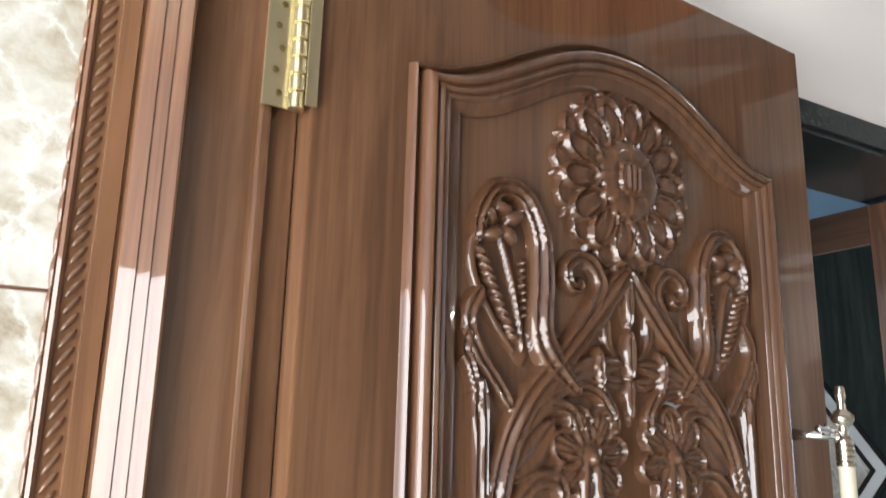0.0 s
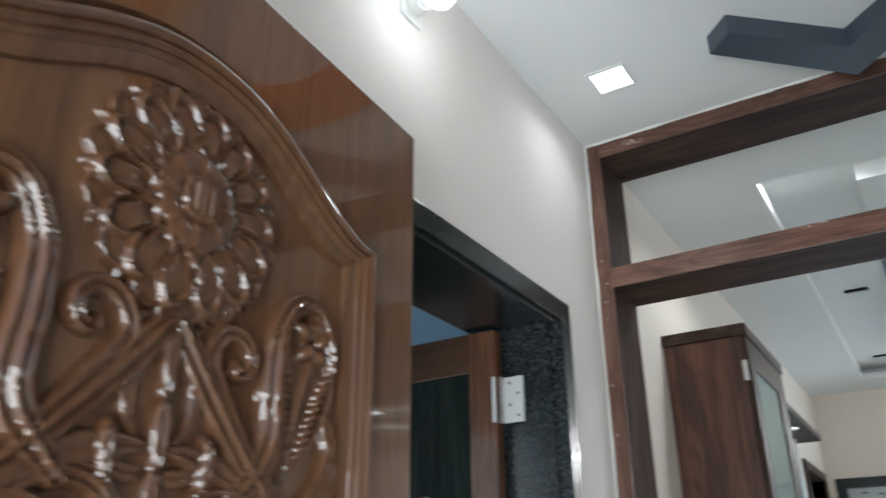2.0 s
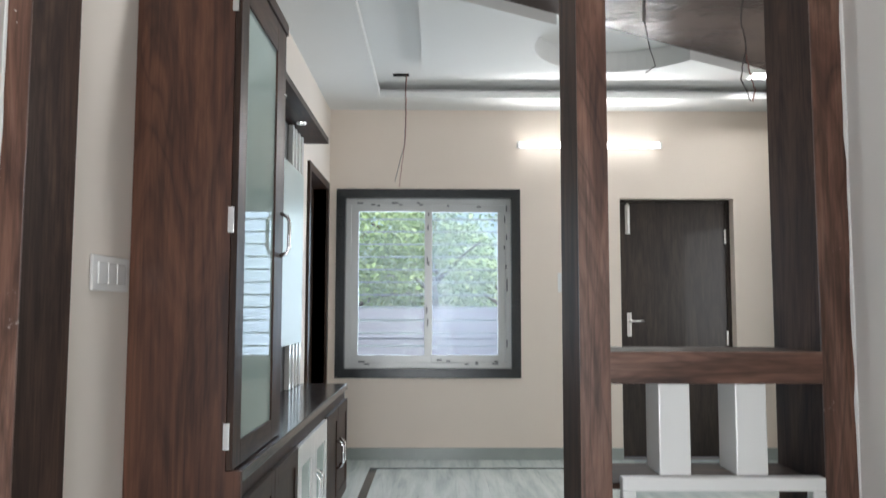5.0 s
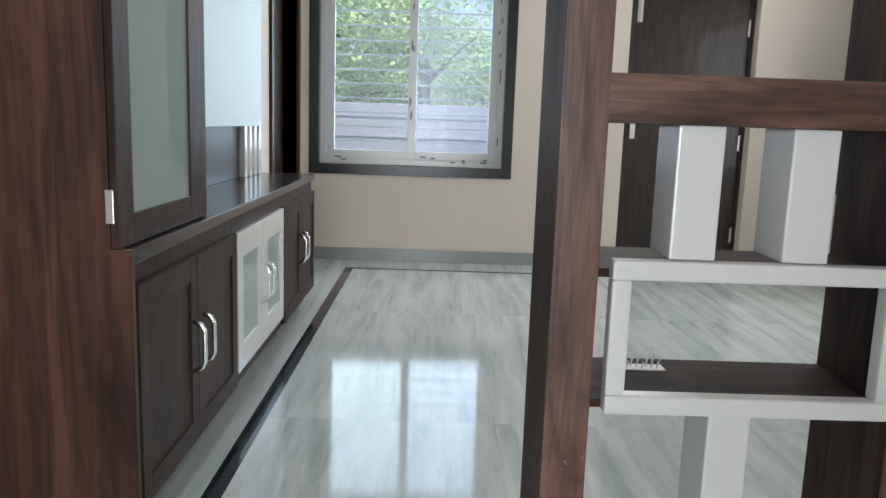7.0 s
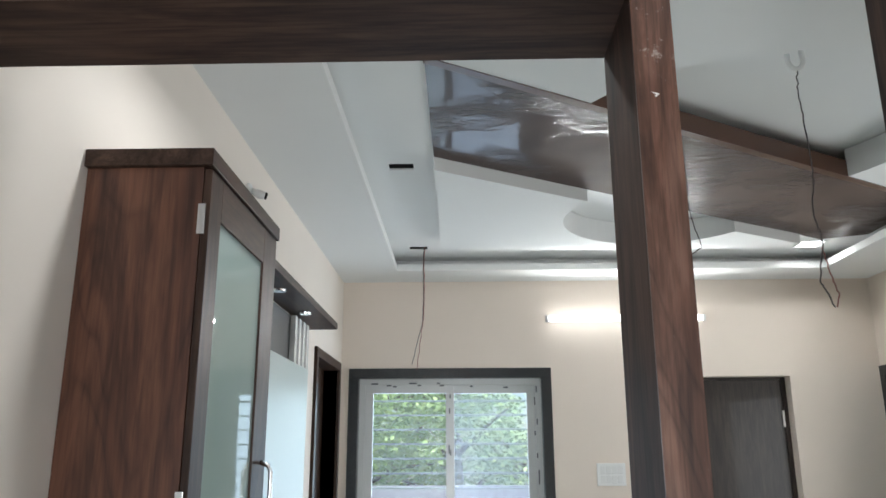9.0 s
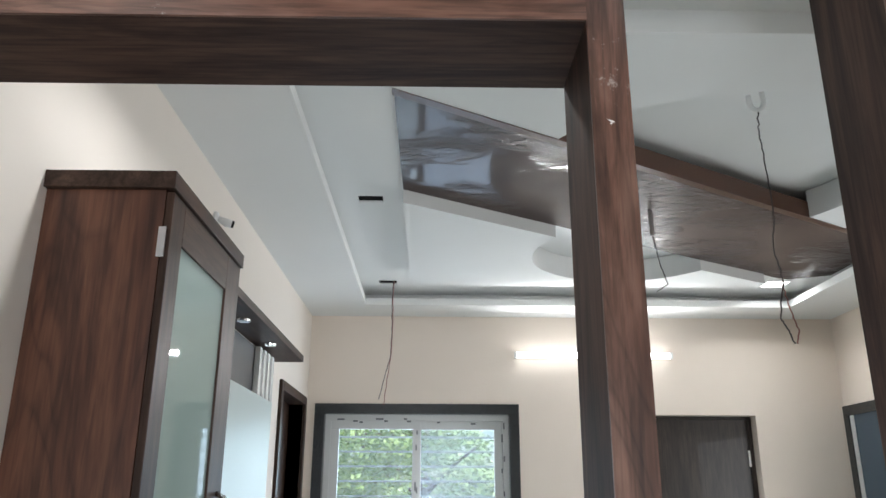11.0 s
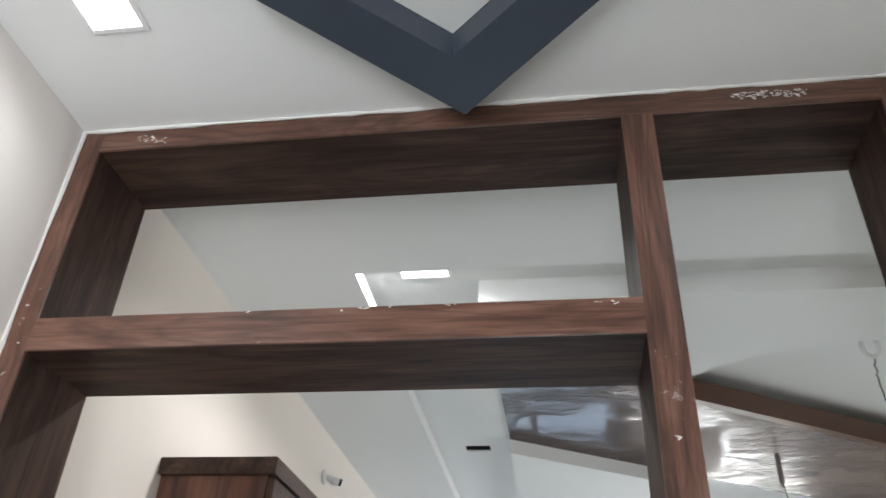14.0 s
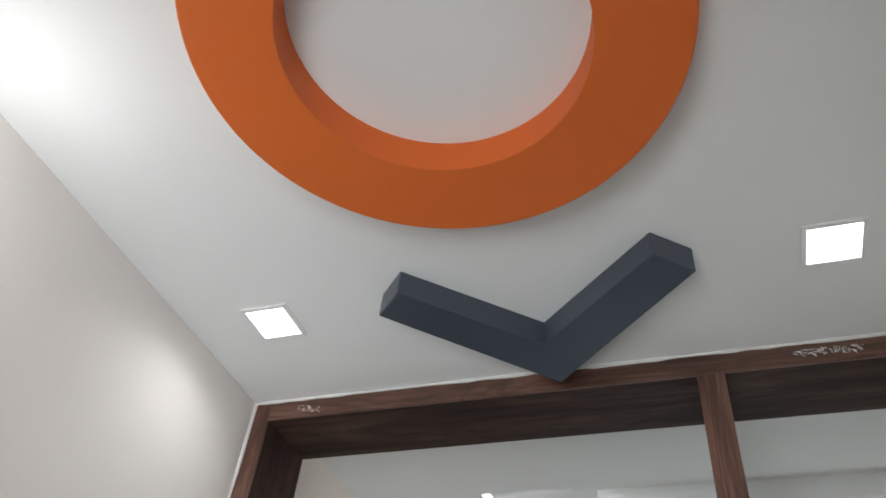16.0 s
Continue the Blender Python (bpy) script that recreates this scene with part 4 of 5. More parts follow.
part("diamond", diamond(bmesh.new(), cyd, 1.29, 0.30, 0.40, ix0 - 0.001, ix0 + 0.008), CEIL, inner, "white diamond inlay")
part("diamond_line", diamond(bmesh.new(), cyd, 1.29, 0.265, 0.35, ix0 - 0.003, ix0 + 0.006), BLACK, inner)
part("diamond_core", diamond(bmesh.new(), cyd, 1.29, 0.25, 0.33, ix0 - 0.005, ix0 + 0.006), MARBLE, inner, "pale veined diamond centre")
for z in (1.825, 1.0, 0.2):
    bh = part("hinge", boxed(2.614, 2.6235, 1.876, 1.9425, z - 0.063, z + 0.063, bevel=0.001), PLASTIC, inner, "pale painted steel butt hinge")
    part("leaf_plate", boxed(2.586, 2.5895, 1.9445, 1.957, z - 0.063, z + 0.063, bevel=0.001), PLASTIC, bh)
    for k in range(5):
        a = z - 0.064 + k * 0.0258
        part("knuckle", lathe(bmesh.new(), ((0.007, a), (0.008, a + 0.001), (0.008, a + 0.0235), (0.007, a + 0.0245)), (2.606, 1.938, 0), 12), STEEL, bh)
    for k in range(4):
        part("screw", tube(bmesh.new(), [(2.6145, 1.890 + 0.025 * (k % 2), z - 0.045 + 0.03 * k), (2.6125, 1.890 + 0.025 * (k % 2), z - 0.045 + 0.03 * k)], 0.004, 8), SCREW, bh)

# ---- wooden partition between foyer and hall ----
PB, PT = 3.208, 2.772                                    # back face, top
pt = thing("partition", (XP, 0.9, FZ), "dark walnut laminate open partition frame, scuffed at the corners", "partition")


def beam(name, x0, x1, y0, y1, z0, z1, axis, label=""):
    """A partition member: a scuffed front strip, redder to paint in the light on it, on a dark depth."""
    ob = part(name, boxed(x0 + 0.006, x1, y0, y1, z0, z1, bevel=0.0015), WALNUT[axis], pt, label)
    part("front_strip", boxed(x0, x0 + 0.006, y0 - 0.0008, y1 + 0.0008, z0 - 0.0008, z1 + 0.0008, bevel=0.001), WORN_LIT[axis], ob, "scuffed front edge, coloured redder as the lit side")
    return ob


beam("side_post", XP, PB, 1.721, YL - 0.002, FZ, PT, "z")
beam("side_post", XP, PB, YR + 0.002, 0.112, FZ, PT, "z")
beam("top_beam", XP, PB, 0.112, 1.721, 2.720, PT, "y")
beam("middle_post", XP, PB, 0.538, 0.598, FZ, 2.720, "z")
beam("cross_beam", XP, PB, 0.598, 1.721, 2.236, 2.302, "y")
beam("shelf_beam", XP, PB, 0.112, 0.538, 1.011, 1.073, "y")
bm = bmesh.new()
box(bm, XP + 0.02, PB, 0.112, 0.538, 0.800, 0.812)
part("shelf", bm, WALNUT["y"], pt, "dark walnut shelf board")
part("shelf", boxed(XP + 0.02, PB, 0.112, 0.538, 0.612, 0.624), WALNUT["y"], pt, "dark walnut shelf board")
part("shelf", boxed(XP + 0.02, PB, 0.112, 0.538, 0.200, 0.212), WALNUT["y"], pt, "dark walnut shelf board")

SEALANT = mat("white_sealant", (0.78, 0.77, 0.75), 0.6)
for bead in ([(XP - 0.002, YL - 0.001, FZ), (XP - 0.003, YL - 0.001, 1.2), (XP - 0.002, YL - 0.001, 2.774)], [(XP - 0.002, YL, 2.775), (XP - 0.003, 0.9, 2.774), (XP - 0.002, YR, 2.775)], [(XP - 0.002, YR + 0.001, FZ), (XP - 0.003, YR + 0.001, 1.4), (XP - 0.002, YR + 0.001, 2.774)]):
    g, line = random.Random(len(str(bead))), []
    for p, q in zip(bead, bead[1:]):
        line += [tuple(p[i] + (q[i] - p[i]) * k / 24 for i in range(3)) for k in range(24)]
    part("sealant_bead", tube(bmesh.new(), line + [bead[-1]], [g.uniform(0.0018, 0.0062) for _ in range(len(line) + 1)], 6), SEALANT, pt, "ragged white sealant bead")


def smear(spots, seed, m=None):
    """Dried plaster smears: flakes a hair proud of the front edge; spots: y, z, width, height, count."""
    g, bm = random.Random(seed), bmesh.new()
    for y, z, wd, ht, n in spots:
        for k in range(n):
            cy, cz, l, h = y + g.uniform(-wd, wd), z + g.uniform(-ht, ht), g.uniform(0.0012, 0.008), g.uniform(0.0004, 0.0022)
            tilt, ring = g.uniform(-0.8, 0.8), []
            for j in range(7):
                a, r = 2 * math.pi * j / 7, g.uniform(0.5, 1.1)
                u, v = l * r * math.cos(a), h * r * math.sin(a)
                ring.append(bm.verts.new((XP - 0.0012, cy + u * math.cos(tilt) - v * math.sin(tilt), cz + u * math.sin(tilt) + v * math.cos(tilt))))
            tip = bm.verts.new((XP - 0.0018, cy, cz))
            for j in range(7):
                bm.faces.new((ring[j], ring[(j + 1) % 7], tip))
    return part("plaster_smear", bm, SEALANT, pt, "dried white plaster smears")


smear([(0.31, 2.748, 0.075, 0.010, 80), (1.60, 2.742, 0.035, 0.012, 26)], 3)
smear([(0.570, 2.055, 0.004, 0.004, 3), (0.66, 2.292, 0.02, 0.004, 6), (1.2, 2.298, 0.4, 0.003, 8), (0.08, 2.55, 0.012, 0.03, 7), (1.745, 2.2, 0.012, 0.5, 10)], 5)


def white_frame(y0, y1, z0, z1, w=0.027):
    f = thing("shelf_frame", (XP, (y0 + y1) / 2, z0), "white laminate square trim on the partition shelves", "shelf trim", "partition shelf trims")
    for name, a in (("rail", (y0, y1, z1 - w, z1)), ("rail", (y0, y1, z0, z0 + w)), ("stile", (y0, y0 + w, z0 + w, z1 - w)), ("stile", (y1 - w, y1, z0 + w, z1 - w))):
        part(name, boxed(XP - 0.008, XP + 0.02, *a, bevel=0.004), WHITE, f)


white_frame(0.117, 0.519, 0.612, 0.828)
white_frame(0.117, 0.519, 0.185, 0.215, 0.014)
for y0, y1, z0, z1 in ((0.378, 0.441, 0.829, 1.010), (0.224, 0.287, 0.829, 1.010), (0.307, 0.367, 0.216, 0.611), (0.378, 0.441, FZ, 0.184), (0.224, 0.287, FZ, 0.184)):
    bm = boxed(XP + 0.008, XP + 0.105, y0, y1, z0, z1, bevel=0.003)
    whole("white_upright", bm, WHITE, "short white laminate upright standing between partition shelves", "upright", "partition uprights")

# torn plastic film left in the corner of the shelf
g, bm = random.Random(21), bmesh.new()
for k in range(9):
    y, x, h = 0.462 - 0.008 * k, XP + 0.17 - 0.004 * (k % 3), g.uniform(0.012, 0.030)
    tube(bm, [(x, y, 0.6252), (x + 0.004, y - 0.003, 0.6252 + h * 0.6), (x + 0.001, y + g.uniform(-0.006, 0.006), 0.6252 + h)], [0.0012, 0.0018, 0.0006], 5)
box(bm, XP + 0.155, XP + 0.185, 0.385, 0.468, 0.6242, 0.6256)
whole("plastic_scrap", bm, PLASTIC, "torn white plastic film scrap lying on the shelf board", "plastic scrap")

# ---- foyer ceiling: orange ring, slate chevron, lamps, bulb ----
RC, RO, RI, RZ = (2.001, 0.911), 0.397, 0.247, 2.702
bm = bmesh.new()
N = 96
rings = []
for r, z in ((RI, RZ), (RO - 0.003, RZ), (RO, RZ + 0.003), (RO, 2.777), (RI, 2.777)):
    rings.append([bm.verts.new((RC[0] + r * math.cos(2 * math.pi * k / N), RC[1] + r * math.sin(2 * math.pi * k / N), z)) for k in range(N)])
for i in range(5):
    r0, r1 = rings[i], rings[(i + 1) % 5]
    for k in range(N):
        bm.faces.new((r0[k], r0[(k + 1) % N], r1[(k + 1) % N], r1[k]))
auto_smooth(whole("ceiling_ring", bm, ORANGE, "orange painted ring fixed to the foyer ceiling", "ceiling ring"), 40)
bm = prism(bmesh.new(), [(2.620, 1.247), (2.553, 1.178), (2.798, 0.913), (2.553, 0.645), (2.621, 0.568), (2.952, 0.907)], 2.714, 2.777)
bmesh.ops.bevel(bm, geom=bm.edges[:], offset=0.002, segments=1, affect="EDGES")
whole("ceiling_chevron", bm, SLATE, "slate blue painted chevron fixed to the foyer ceiling", "ceiling decoration")


def panel_lamp(x, y, z, half, group):
    l = thing("ceiling_lamp", (x, y, z), "lit square white ceiling panel lamp", "ceiling lamp", group)
    bm = bmesh.new()
    w = 0.011
    for a in ((x - half - w, x + half + w, y + half, y + half + w), (x - half - w, x + half + w, y - half - w, y - half), (x - half - w, x - half, y - half, y + half), (x + half, x + half + w, y - half, y + half)):
        box(bm, *a, z - 0.006, z, bevel=0.0015)
    part("bezel", bm, PLASTIC, l, "white bezel")
    part("diffuser", boxed(x - half, x + half, y - half, y + half, z - 0.004, z - 0.001), GLOW, l, "glowing diffuser")


for lx, ly in ((2.659, 1.546), (2.664, 0.304)):
    panel_lamp(lx, ly, 2.777, 0.05, "foyer ceiling lamps")
for lx, ly in ((3.868, 1.160), (7.215, -1.60)):
    panel_lamp(lx, ly, TZ, 0.075, "hall tray lamps")

bulb = thing("wall_bulb", (1.905, YL, 2.60), "lit round bulb in a white angled wall holder", "lamp")
bm = boxed(1.868, 1.948, YL - 0.010, YL, 2.56, 2.66, bevel=0.004)
part("base_plate", bm, PLASTIC, bulb, "white base plate")
bm = tube(bmesh.new(), [(1.908, YL - 0.008, 2.608), (1.895, 1.735, 2.592), (1.884, 1.712, 2.58)], [0.030, 0.026, 0.024], 18)
part("holder", bm, PLASTIC, bulb, "white angled holder", smooth=False)
part("collar", tube(bmesh.new(), [(1.884, 1.712, 2.58), (1.877, 1.695, 2.573)], [0.019, 0.021], 18), CHROME, bulb)
globe = part("globe", blob(bmesh.new(), (1.865, 1.660, 2.558), (0.036, 0.036, 0.036), 0, "Y", 24, 16), emitter("lit_bulb_glass", 7.0, WHITE_LED), bulb, "glowing bulb", smooth=True)
globe.visible_shadow = False


def switch_plate(name, origin, across, w, h, n, label):
    """A wall switch plate; origin: its lower corner, across: the axis along the wall."""
    x, y, z = origin
    s = thing(name, origin, label, "switch")
    if across == "x":
        part("plate", boxed(x, x + w, y - 0.009, y, z, z + h, bevel=0.003), PLASTIC, s)
        for k in range(n):
            a = x + w * 0.12 + k * w * 0.76 / n
            part("rocker", boxed(a, a + w * 0.70 / n, y - 0.013, y - 0.008, z + h * 0.2, z + h * 0.8, bevel=0.002), WHITE, s)
    else:
        part("plate", boxed(x - 0.009, x, y, y + w, z, z + h, bevel=0.003), PLASTIC, s)
        for r in range(2):
            for k in range(n):
                a = y + w * 0.10 + k * w * 0.80 / n
                part("rocker", boxed(x - 0.012, x - 0.008, a, a + w * 0.70 / n, z + h * (0.12 + 0.42 * r), z + h * (0.46 + 0.42 * r), bevel=0.002), WHITE, s)


switch_plate("switch_plate", (3.44, YH, 1.205), "x", 0.235, 0.095, 3, "white three-gang switch plate beside the tall cabinet")
switch_plate("switch_board", (XF, -0.336, 1.300), "y", 0.21, 0.16, 4, "white switch board on the hall wall beside the window")

# ---- tall glass cabinet ----
CX0, CX1, CY, CZ0, CZ1 = 3.700, 4.372, 1.492, 0.690, 2.222
cab = thing("glass_cabinet", (4.03, 1.64, CZ0), "tall dark walnut crockery cabinet with a glass door", "cabinet")
REDSIDE = wood("reddish_walnut_side", (0.042, 0.017, 0.011), (0.098, 0.041, 0.025), (0.154, 0.068, 0.041), "z", 0.42, 0.05, 0.6, 0.0, 0.35, 0.6)
bm, LYF = bmesh.new(), 1.446
rows = [(LYF, FZ), (YH - 0.002, FZ), (YH - 0.002, CZ1), (CY, CZ1), (CY, 0.692), (LYF, 0.692)]
a, b = [bm.verts.new((CX0 - 0.003, y, z)) for y, z in rows], [bm.verts.new((CX0 + 0.016, y, z)) for y, z in rows]
bm.faces.new(a), bm.faces.new(b[::-1])
for k in range(6):
    bm.faces.new((a[k], b[k], b[(k + 1) % 6], a[(k + 1) % 6]))
part("side_panel", bm, REDSIDE, cab, "reddish walnut side panel down to the floor")
part("side_panel", boxed(CX1 - 0.020, CX1, CY, YH - 0.002, CZ0, CZ1), WALNUT["z"], cab)
SHELFEDGE = mat("green_glass_edge", (0.16, 0.36, 0.31), 0.15)
PALE = mat("pale_lining_laminate", (0.74, 0.80, 0.78), 0.4)
part("lining", boxed(CX1 - 0.026, CX1 - 0.020, CY + 0.002, YH - 0.012, CZ0, CZ1 - 0.02), PALE, cab, "pale inner lining")
part("lining", boxed(CX0 + 0.020, CX0 + 0.026, CY + 0.002, YH - 0.012, CZ0, CZ1 - 0.02), PALE, cab, "pale inner lining")
part("back_panel", boxed(CX0 + 0.020, CX1 - 0.020, YH - 0.012, YH - 0.002, CZ0, CZ1), PALE, cab, "pale backing panel")
part("top_panel", boxed(CX0 + 0.020, CX1 - 0.020, CY, YH - 0.012, CZ1 - 0.02, CZ1), WALNUT["x"], cab)
part("crown", boxed(CX0 - 0.022, CX1 + 0.014, 1.466, YH - 0.001, CZ1, 2.266, bevel=0.002), DARKWOOD["x"], cab, "dark crown board")
for z in (1.08, 1.46, 1.84):
    g = part("glass_shelf", boxed(CX0 + 0.02, CX1 - 0.02, 1.53, YH - 0.014, z, z + 0.008), SHELFGLASS, cab, "clear glass shelf")
    part("polished_edge", boxed(CX0 + 0.02, CX1 - 0.02, 1.526, 1.53, z, z + 0.008), SHELFEDGE, g, "green polished glass edge")
dr = part("door", boxed(CX0 - 0.001, 3.790, CY - 0.020, CY - 0.001, CZ0 + 0.004, CZ1 - 0.004, bevel=0.002), DARKWOOD["z"], cab, "dark framed glass door")
part("stile", boxed(4.222, CX1, CY - 0.020, CY - 0.001, CZ0 + 0.004, CZ1 - 0.004, bevel=0.002), DARKWOOD["z"], dr)
part("rail", boxed(3.790, 4.222, CY - 0.020, CY - 0.001, 2.108, CZ1 - 0.004, bevel=0.002), DARKWOOD["x"], dr)
part("rail", boxed(3.790, 4.222, CY - 0.020, CY - 0.001, CZ0 + 0.004, 0.765, bevel=0.002), DARKWOOD["x"], dr)
part("pane", boxed(3.785, 4.227, CY - 0.013, CY - 0.008, 0.76, 2.113), CABGLASS, dr, "clear glass pane with a painted pale sheen")
for z in (2.090, 1.420, 0.790):
    bm = boxed(CX0 - 0.0045, CX0 + 0.001, CY - 0.010, CY + 0.008, z - 0.038, z + 0.038, bevel=0.001)
    part("hinge", bm, STEEL, cab, "bright steel hinge")


def d_handle(parent, x, y, z0, z1, out=0.032, r=0.006):
    pts = [(x, y, z0), (x, y - out * 0.75, z0 + 0.012), (x, y - out, z0 + 0.03), (x, y - out, z1 - 0.03), (x, y - out * 0.75, z1 - 0.012), (x, y, z1)]
    return part("handle", tube(bmesh.new(), pts, r, 10), CHROME, parent, "chrome bow handle", smooth=True)


d_handle(dr, 4.315, CY - 0.020, 1.355, 1.515, 0.034, 0.007)

# ---- low cabinets and their worktop ----
LY, LX0, LX1, LZT = 1.462, 3.718, 6.35, 0.655
whole("worktop", boxed(LX0, LX1 + 0.01, 1.447, YH - 0.002, LZT, 0.689, bevel=0.003), wood("glossy_wenge_top", (0.026, 0.018, 0.017), (0.042, 0.029, 0.027), (0.060, 0.043, 0.039), "x", 0.24, 0.2), "dark wenge laminate worktop on the low cabinets", "worktop")
spans = [(LX0, 4.624, False), (4.624, 5.46, True), (5.46, LX1, False)]
for x0, x1, white in spans:
    c = thing("low_cabinet", ((x0 + x1) / 2, 1.62, FZ), ("white framed low cabinet with small glass doors" if white else "dark wenge low cabinet with two doors"), "cabinet", "low hall cabinets")
    part("carcass", boxed(x0 + 0.001, x1 - 0.001, LY + 0.001, YH - 0.004, 0.035, LZT, bevel=0.001), DARKWOOD["z"], c)
    part("plinth", boxed(x0 + 0.001, x1 - 0.001, LY + 0.075, YH - 0.004, FZ, 0.035), DARKWOOD["x"], c, "recessed dark plinth")
    mid = (x0 + x1) / 2
    for a, b, inner_side in ((x0 + 0.012, mid - 0.002, 1), (mid + 0.002, x1 - 0.008, -1)):
        if white:
            d = part("door", boxed(a, a + 0.075, LY - 0.018, LY, 0.085, 0.595, bevel=0.002), WHITE, c, "white framed glass door")
            part("stile", boxed(b - 0.075, b, LY - 0.018, LY, 0.085, 0.595, bevel=0.002), WHITE, d)
            part("rail", boxed(a + 0.075, b - 0.075, LY - 0.018, LY, 0.50, 0.595, bevel=0.002), WHITE, d)
            part("rail", boxed(a + 0.075, b - 0.075, LY - 0.018, LY, 0.085, 0.18, bevel=0.002), WHITE, d)
            part("pane", boxed(a + 0.075, b - 0.075, LY - 0.010, LY - 0.006, 0.18, 0.50), mat("frosted_green_glass", (0.36, 0.44, 0.41), 0.12), d, "greenish glass pane")
        else:
            d = part("door", boxed(a, b, LY - 0.012, LY, 0.045, 0.600, bevel=0.0015), DARKWOOD["z"], c)
            part("stile", boxed(a, a + 0.055, LY - 0.018, LY - 0.012, 0.045, 0.600, bevel=0.0015), DARKWOOD["z"], d)
            part("stile", boxed(b - 0.055, b, LY - 0.018, LY - 0.012, 0.045, 0.600, bevel=0.0015), DARKWOOD["z"], d)
            part("rail", boxed(a + 0.055, b - 0.055, LY - 0.018, LY - 0.012, 0.530, 0.600, bevel=0.0015), DARKWOOD["x"], d)
            part("rail", boxed(a + 0.055, b - 0.055, LY - 0.018, LY - 0.012, 0.045, 0.110, bevel=0.0015), DARKWOOD["x"], d)
        hx2 = (b - 0.045) if inner_side > 0 else (a + 0.045)
        d_handle(d, hx2, LY - 0.018, 0.265, 0.415, 0.034, 0.007)

# ---- television wall unit ----
tv = thing("wall_unit", (5.4, YH, 1.5), "dark and white laminate television wall panel under a pelmet", "wall unit")
part("back_board", boxed(4.38, 6.20, YH - 0.020, YH - 0.002, 0.691, 2.245), mat("charcoal_laminate", (0.055, 0.055, 0.062), 0.4), tv, "charcoal backing board")
part("white_panel", boxed(4.38, 6.26, YH - 0.060, YH - 0.021, 0.951, 1.992, bevel=0.002), mat("pale_gloss_laminate", (0.52, 0.60, 0.59), 0.38, 0, 0.0), tv, "pale glossy panel")
for k in range(4):
    x = 5.93 + k * 0.105
    part("slat", boxed(x, x + 0.05, YH - 0.050, YH - 0.021, 0.691, 2.245, bevel=0.002), WHITE, tv, "white upright slat")
    part("slat_gap", boxed(x + 0.055, x + 0.10, YH - 0.030, YH - 0.0205, 0.691, 2.245), WHITE, tv)
pel = part("pelmet", boxed(4.375, 6.54, 1.612, YH - 0.001, 2.262, 2.300, bevel=0.002), DARKWOOD["x"], tv, "dark pelmet board")
for x in (5.35, 5.95):
    part("spotlight", lathe(bmesh.new(), ((0.030, 2.252), (0.032, 2.2615), (0.022, 2.2618)), (x, 1.69, 0), 18), CHROME, pel, "small chrome downlight")

# ---- hall side door, far door ----
sd = thing("door_3", (7.23, YH, FZ), "dark brown wooden hall side door and frame", "door", kind="structure")
part("jamb", boxed(6.737, 6.80, YH - 0.02, YH + 0.165, FZ, 2.19, bevel=0.003), DARKWOOD["z"], sd)
part("jamb", boxed(7.66, 7.72, YH - 0.02, YH + 0.165, FZ, 2.19, bevel=0.003), DARKWOOD["z"], sd)
part("head", boxed(6.80, 7.66, YH - 0.02, YH + 0.165, 2.13, 2.19, bevel=0.003), DARKWOOD["x"], sd)
part("leaf", boxed(6.80, 7.66, YH + 0.10, YH + 0.14, FZ, 2.13), DARKWOOD["z"], sd, "dark brown door leaf")
fd = thing("door_4", (XF, -1.13, FZ), "closed dark brown flush door in a plain recess", "door", kind="structure")
BROWNDOOR = wood("dark_brown_flush_door", (0.022, 0.015, 0.012), (0.034, 0.024, 0.020), (0.048, 0.034, 0.027), "z", 0.35, 0.15)
part("frame", boxed(XF + 0.10, XF + 0.19, -0.675, -0.655, FZ, 2.092), BROWNDOOR, fd)
part("frame", boxed(XF + 0.10, XF + 0.19, -1.615, -1.585, FZ, 2.092), BROWNDOOR, fd)
part("frame", boxed(XF + 0.10, XF + 0.19, -1.585, -0.675, 2.075, 2.092), BROWNDOOR, fd)
lf = part("leaf", boxed(XF + 0.11, XF + 0.15, -1.583, -0.677, FZ + 0.004, 2.072, bevel=0.002), BROWNDOOR, fd)
part("tower_bolt", tube(bmesh.new(), [(XF + 0.10, -0.745, 1.80), (XF + 0.10, -0.745, 2.06)], 0.010, 8), STEEL, lf, "steel tower bolt")
part("bolt_plate", boxed(XF + 0.104, XF + 0.11, -0.765, -0.725, 1.80, 2.05, bevel=0.001), STEEL, lf)
part("lock_plate", boxed(XF + 0.102, XF + 0.11, -0.765, -0.728, 0.93, 1.13, bevel=0.003), STEEL, lf, "steel lock plate")
part("lever", tube(bmesh.new(), [(XF + 0.102, -0.746, 1.06), (XF + 0.06, -0.746, 1.06), (XF + 0.055, -0.76, 1.06), (XF + 0.055, -0.86, 1.06)], 0.009, 8), STEEL, lf, "steel lever", smooth=True)
for z in (1.78, 0.92, 0.2):
    part("hinge", boxed(XF + 0.100, XF + 0.112, -1.586, -1.570, z - 0.06, z + 0.06, bevel=0.001), STEEL, lf, "steel hinge")

# ---- tube light ----
tl = thing("tube_light", (XF, -0.395, 2.53), "lit white batten tube light on the hall wall", "tube light")
part("batten", boxed(XF - 0.030, XF, -1.00, 0.21, 2.515, 2.550, bevel=0.004), PLASTIC, tl)
part("tube", tube(bmesh.new(), [(XF - 0.052, -0.985, 2.532), (XF - 0.052, 0.195, 2.532)], 0.023, 14), emitter("lit_tube_glass", 5.0, WHITE_LED), tl, "glowing tube", smooth=True).visible_shadow = False
for y in (-0.993, 0.203):
    part("end_cap", boxed(XF - 0.072, XF - 0.028, y - 0.010, y + 0.010, 2.508, 2.556, bevel=0.003), PLASTIC, tl)

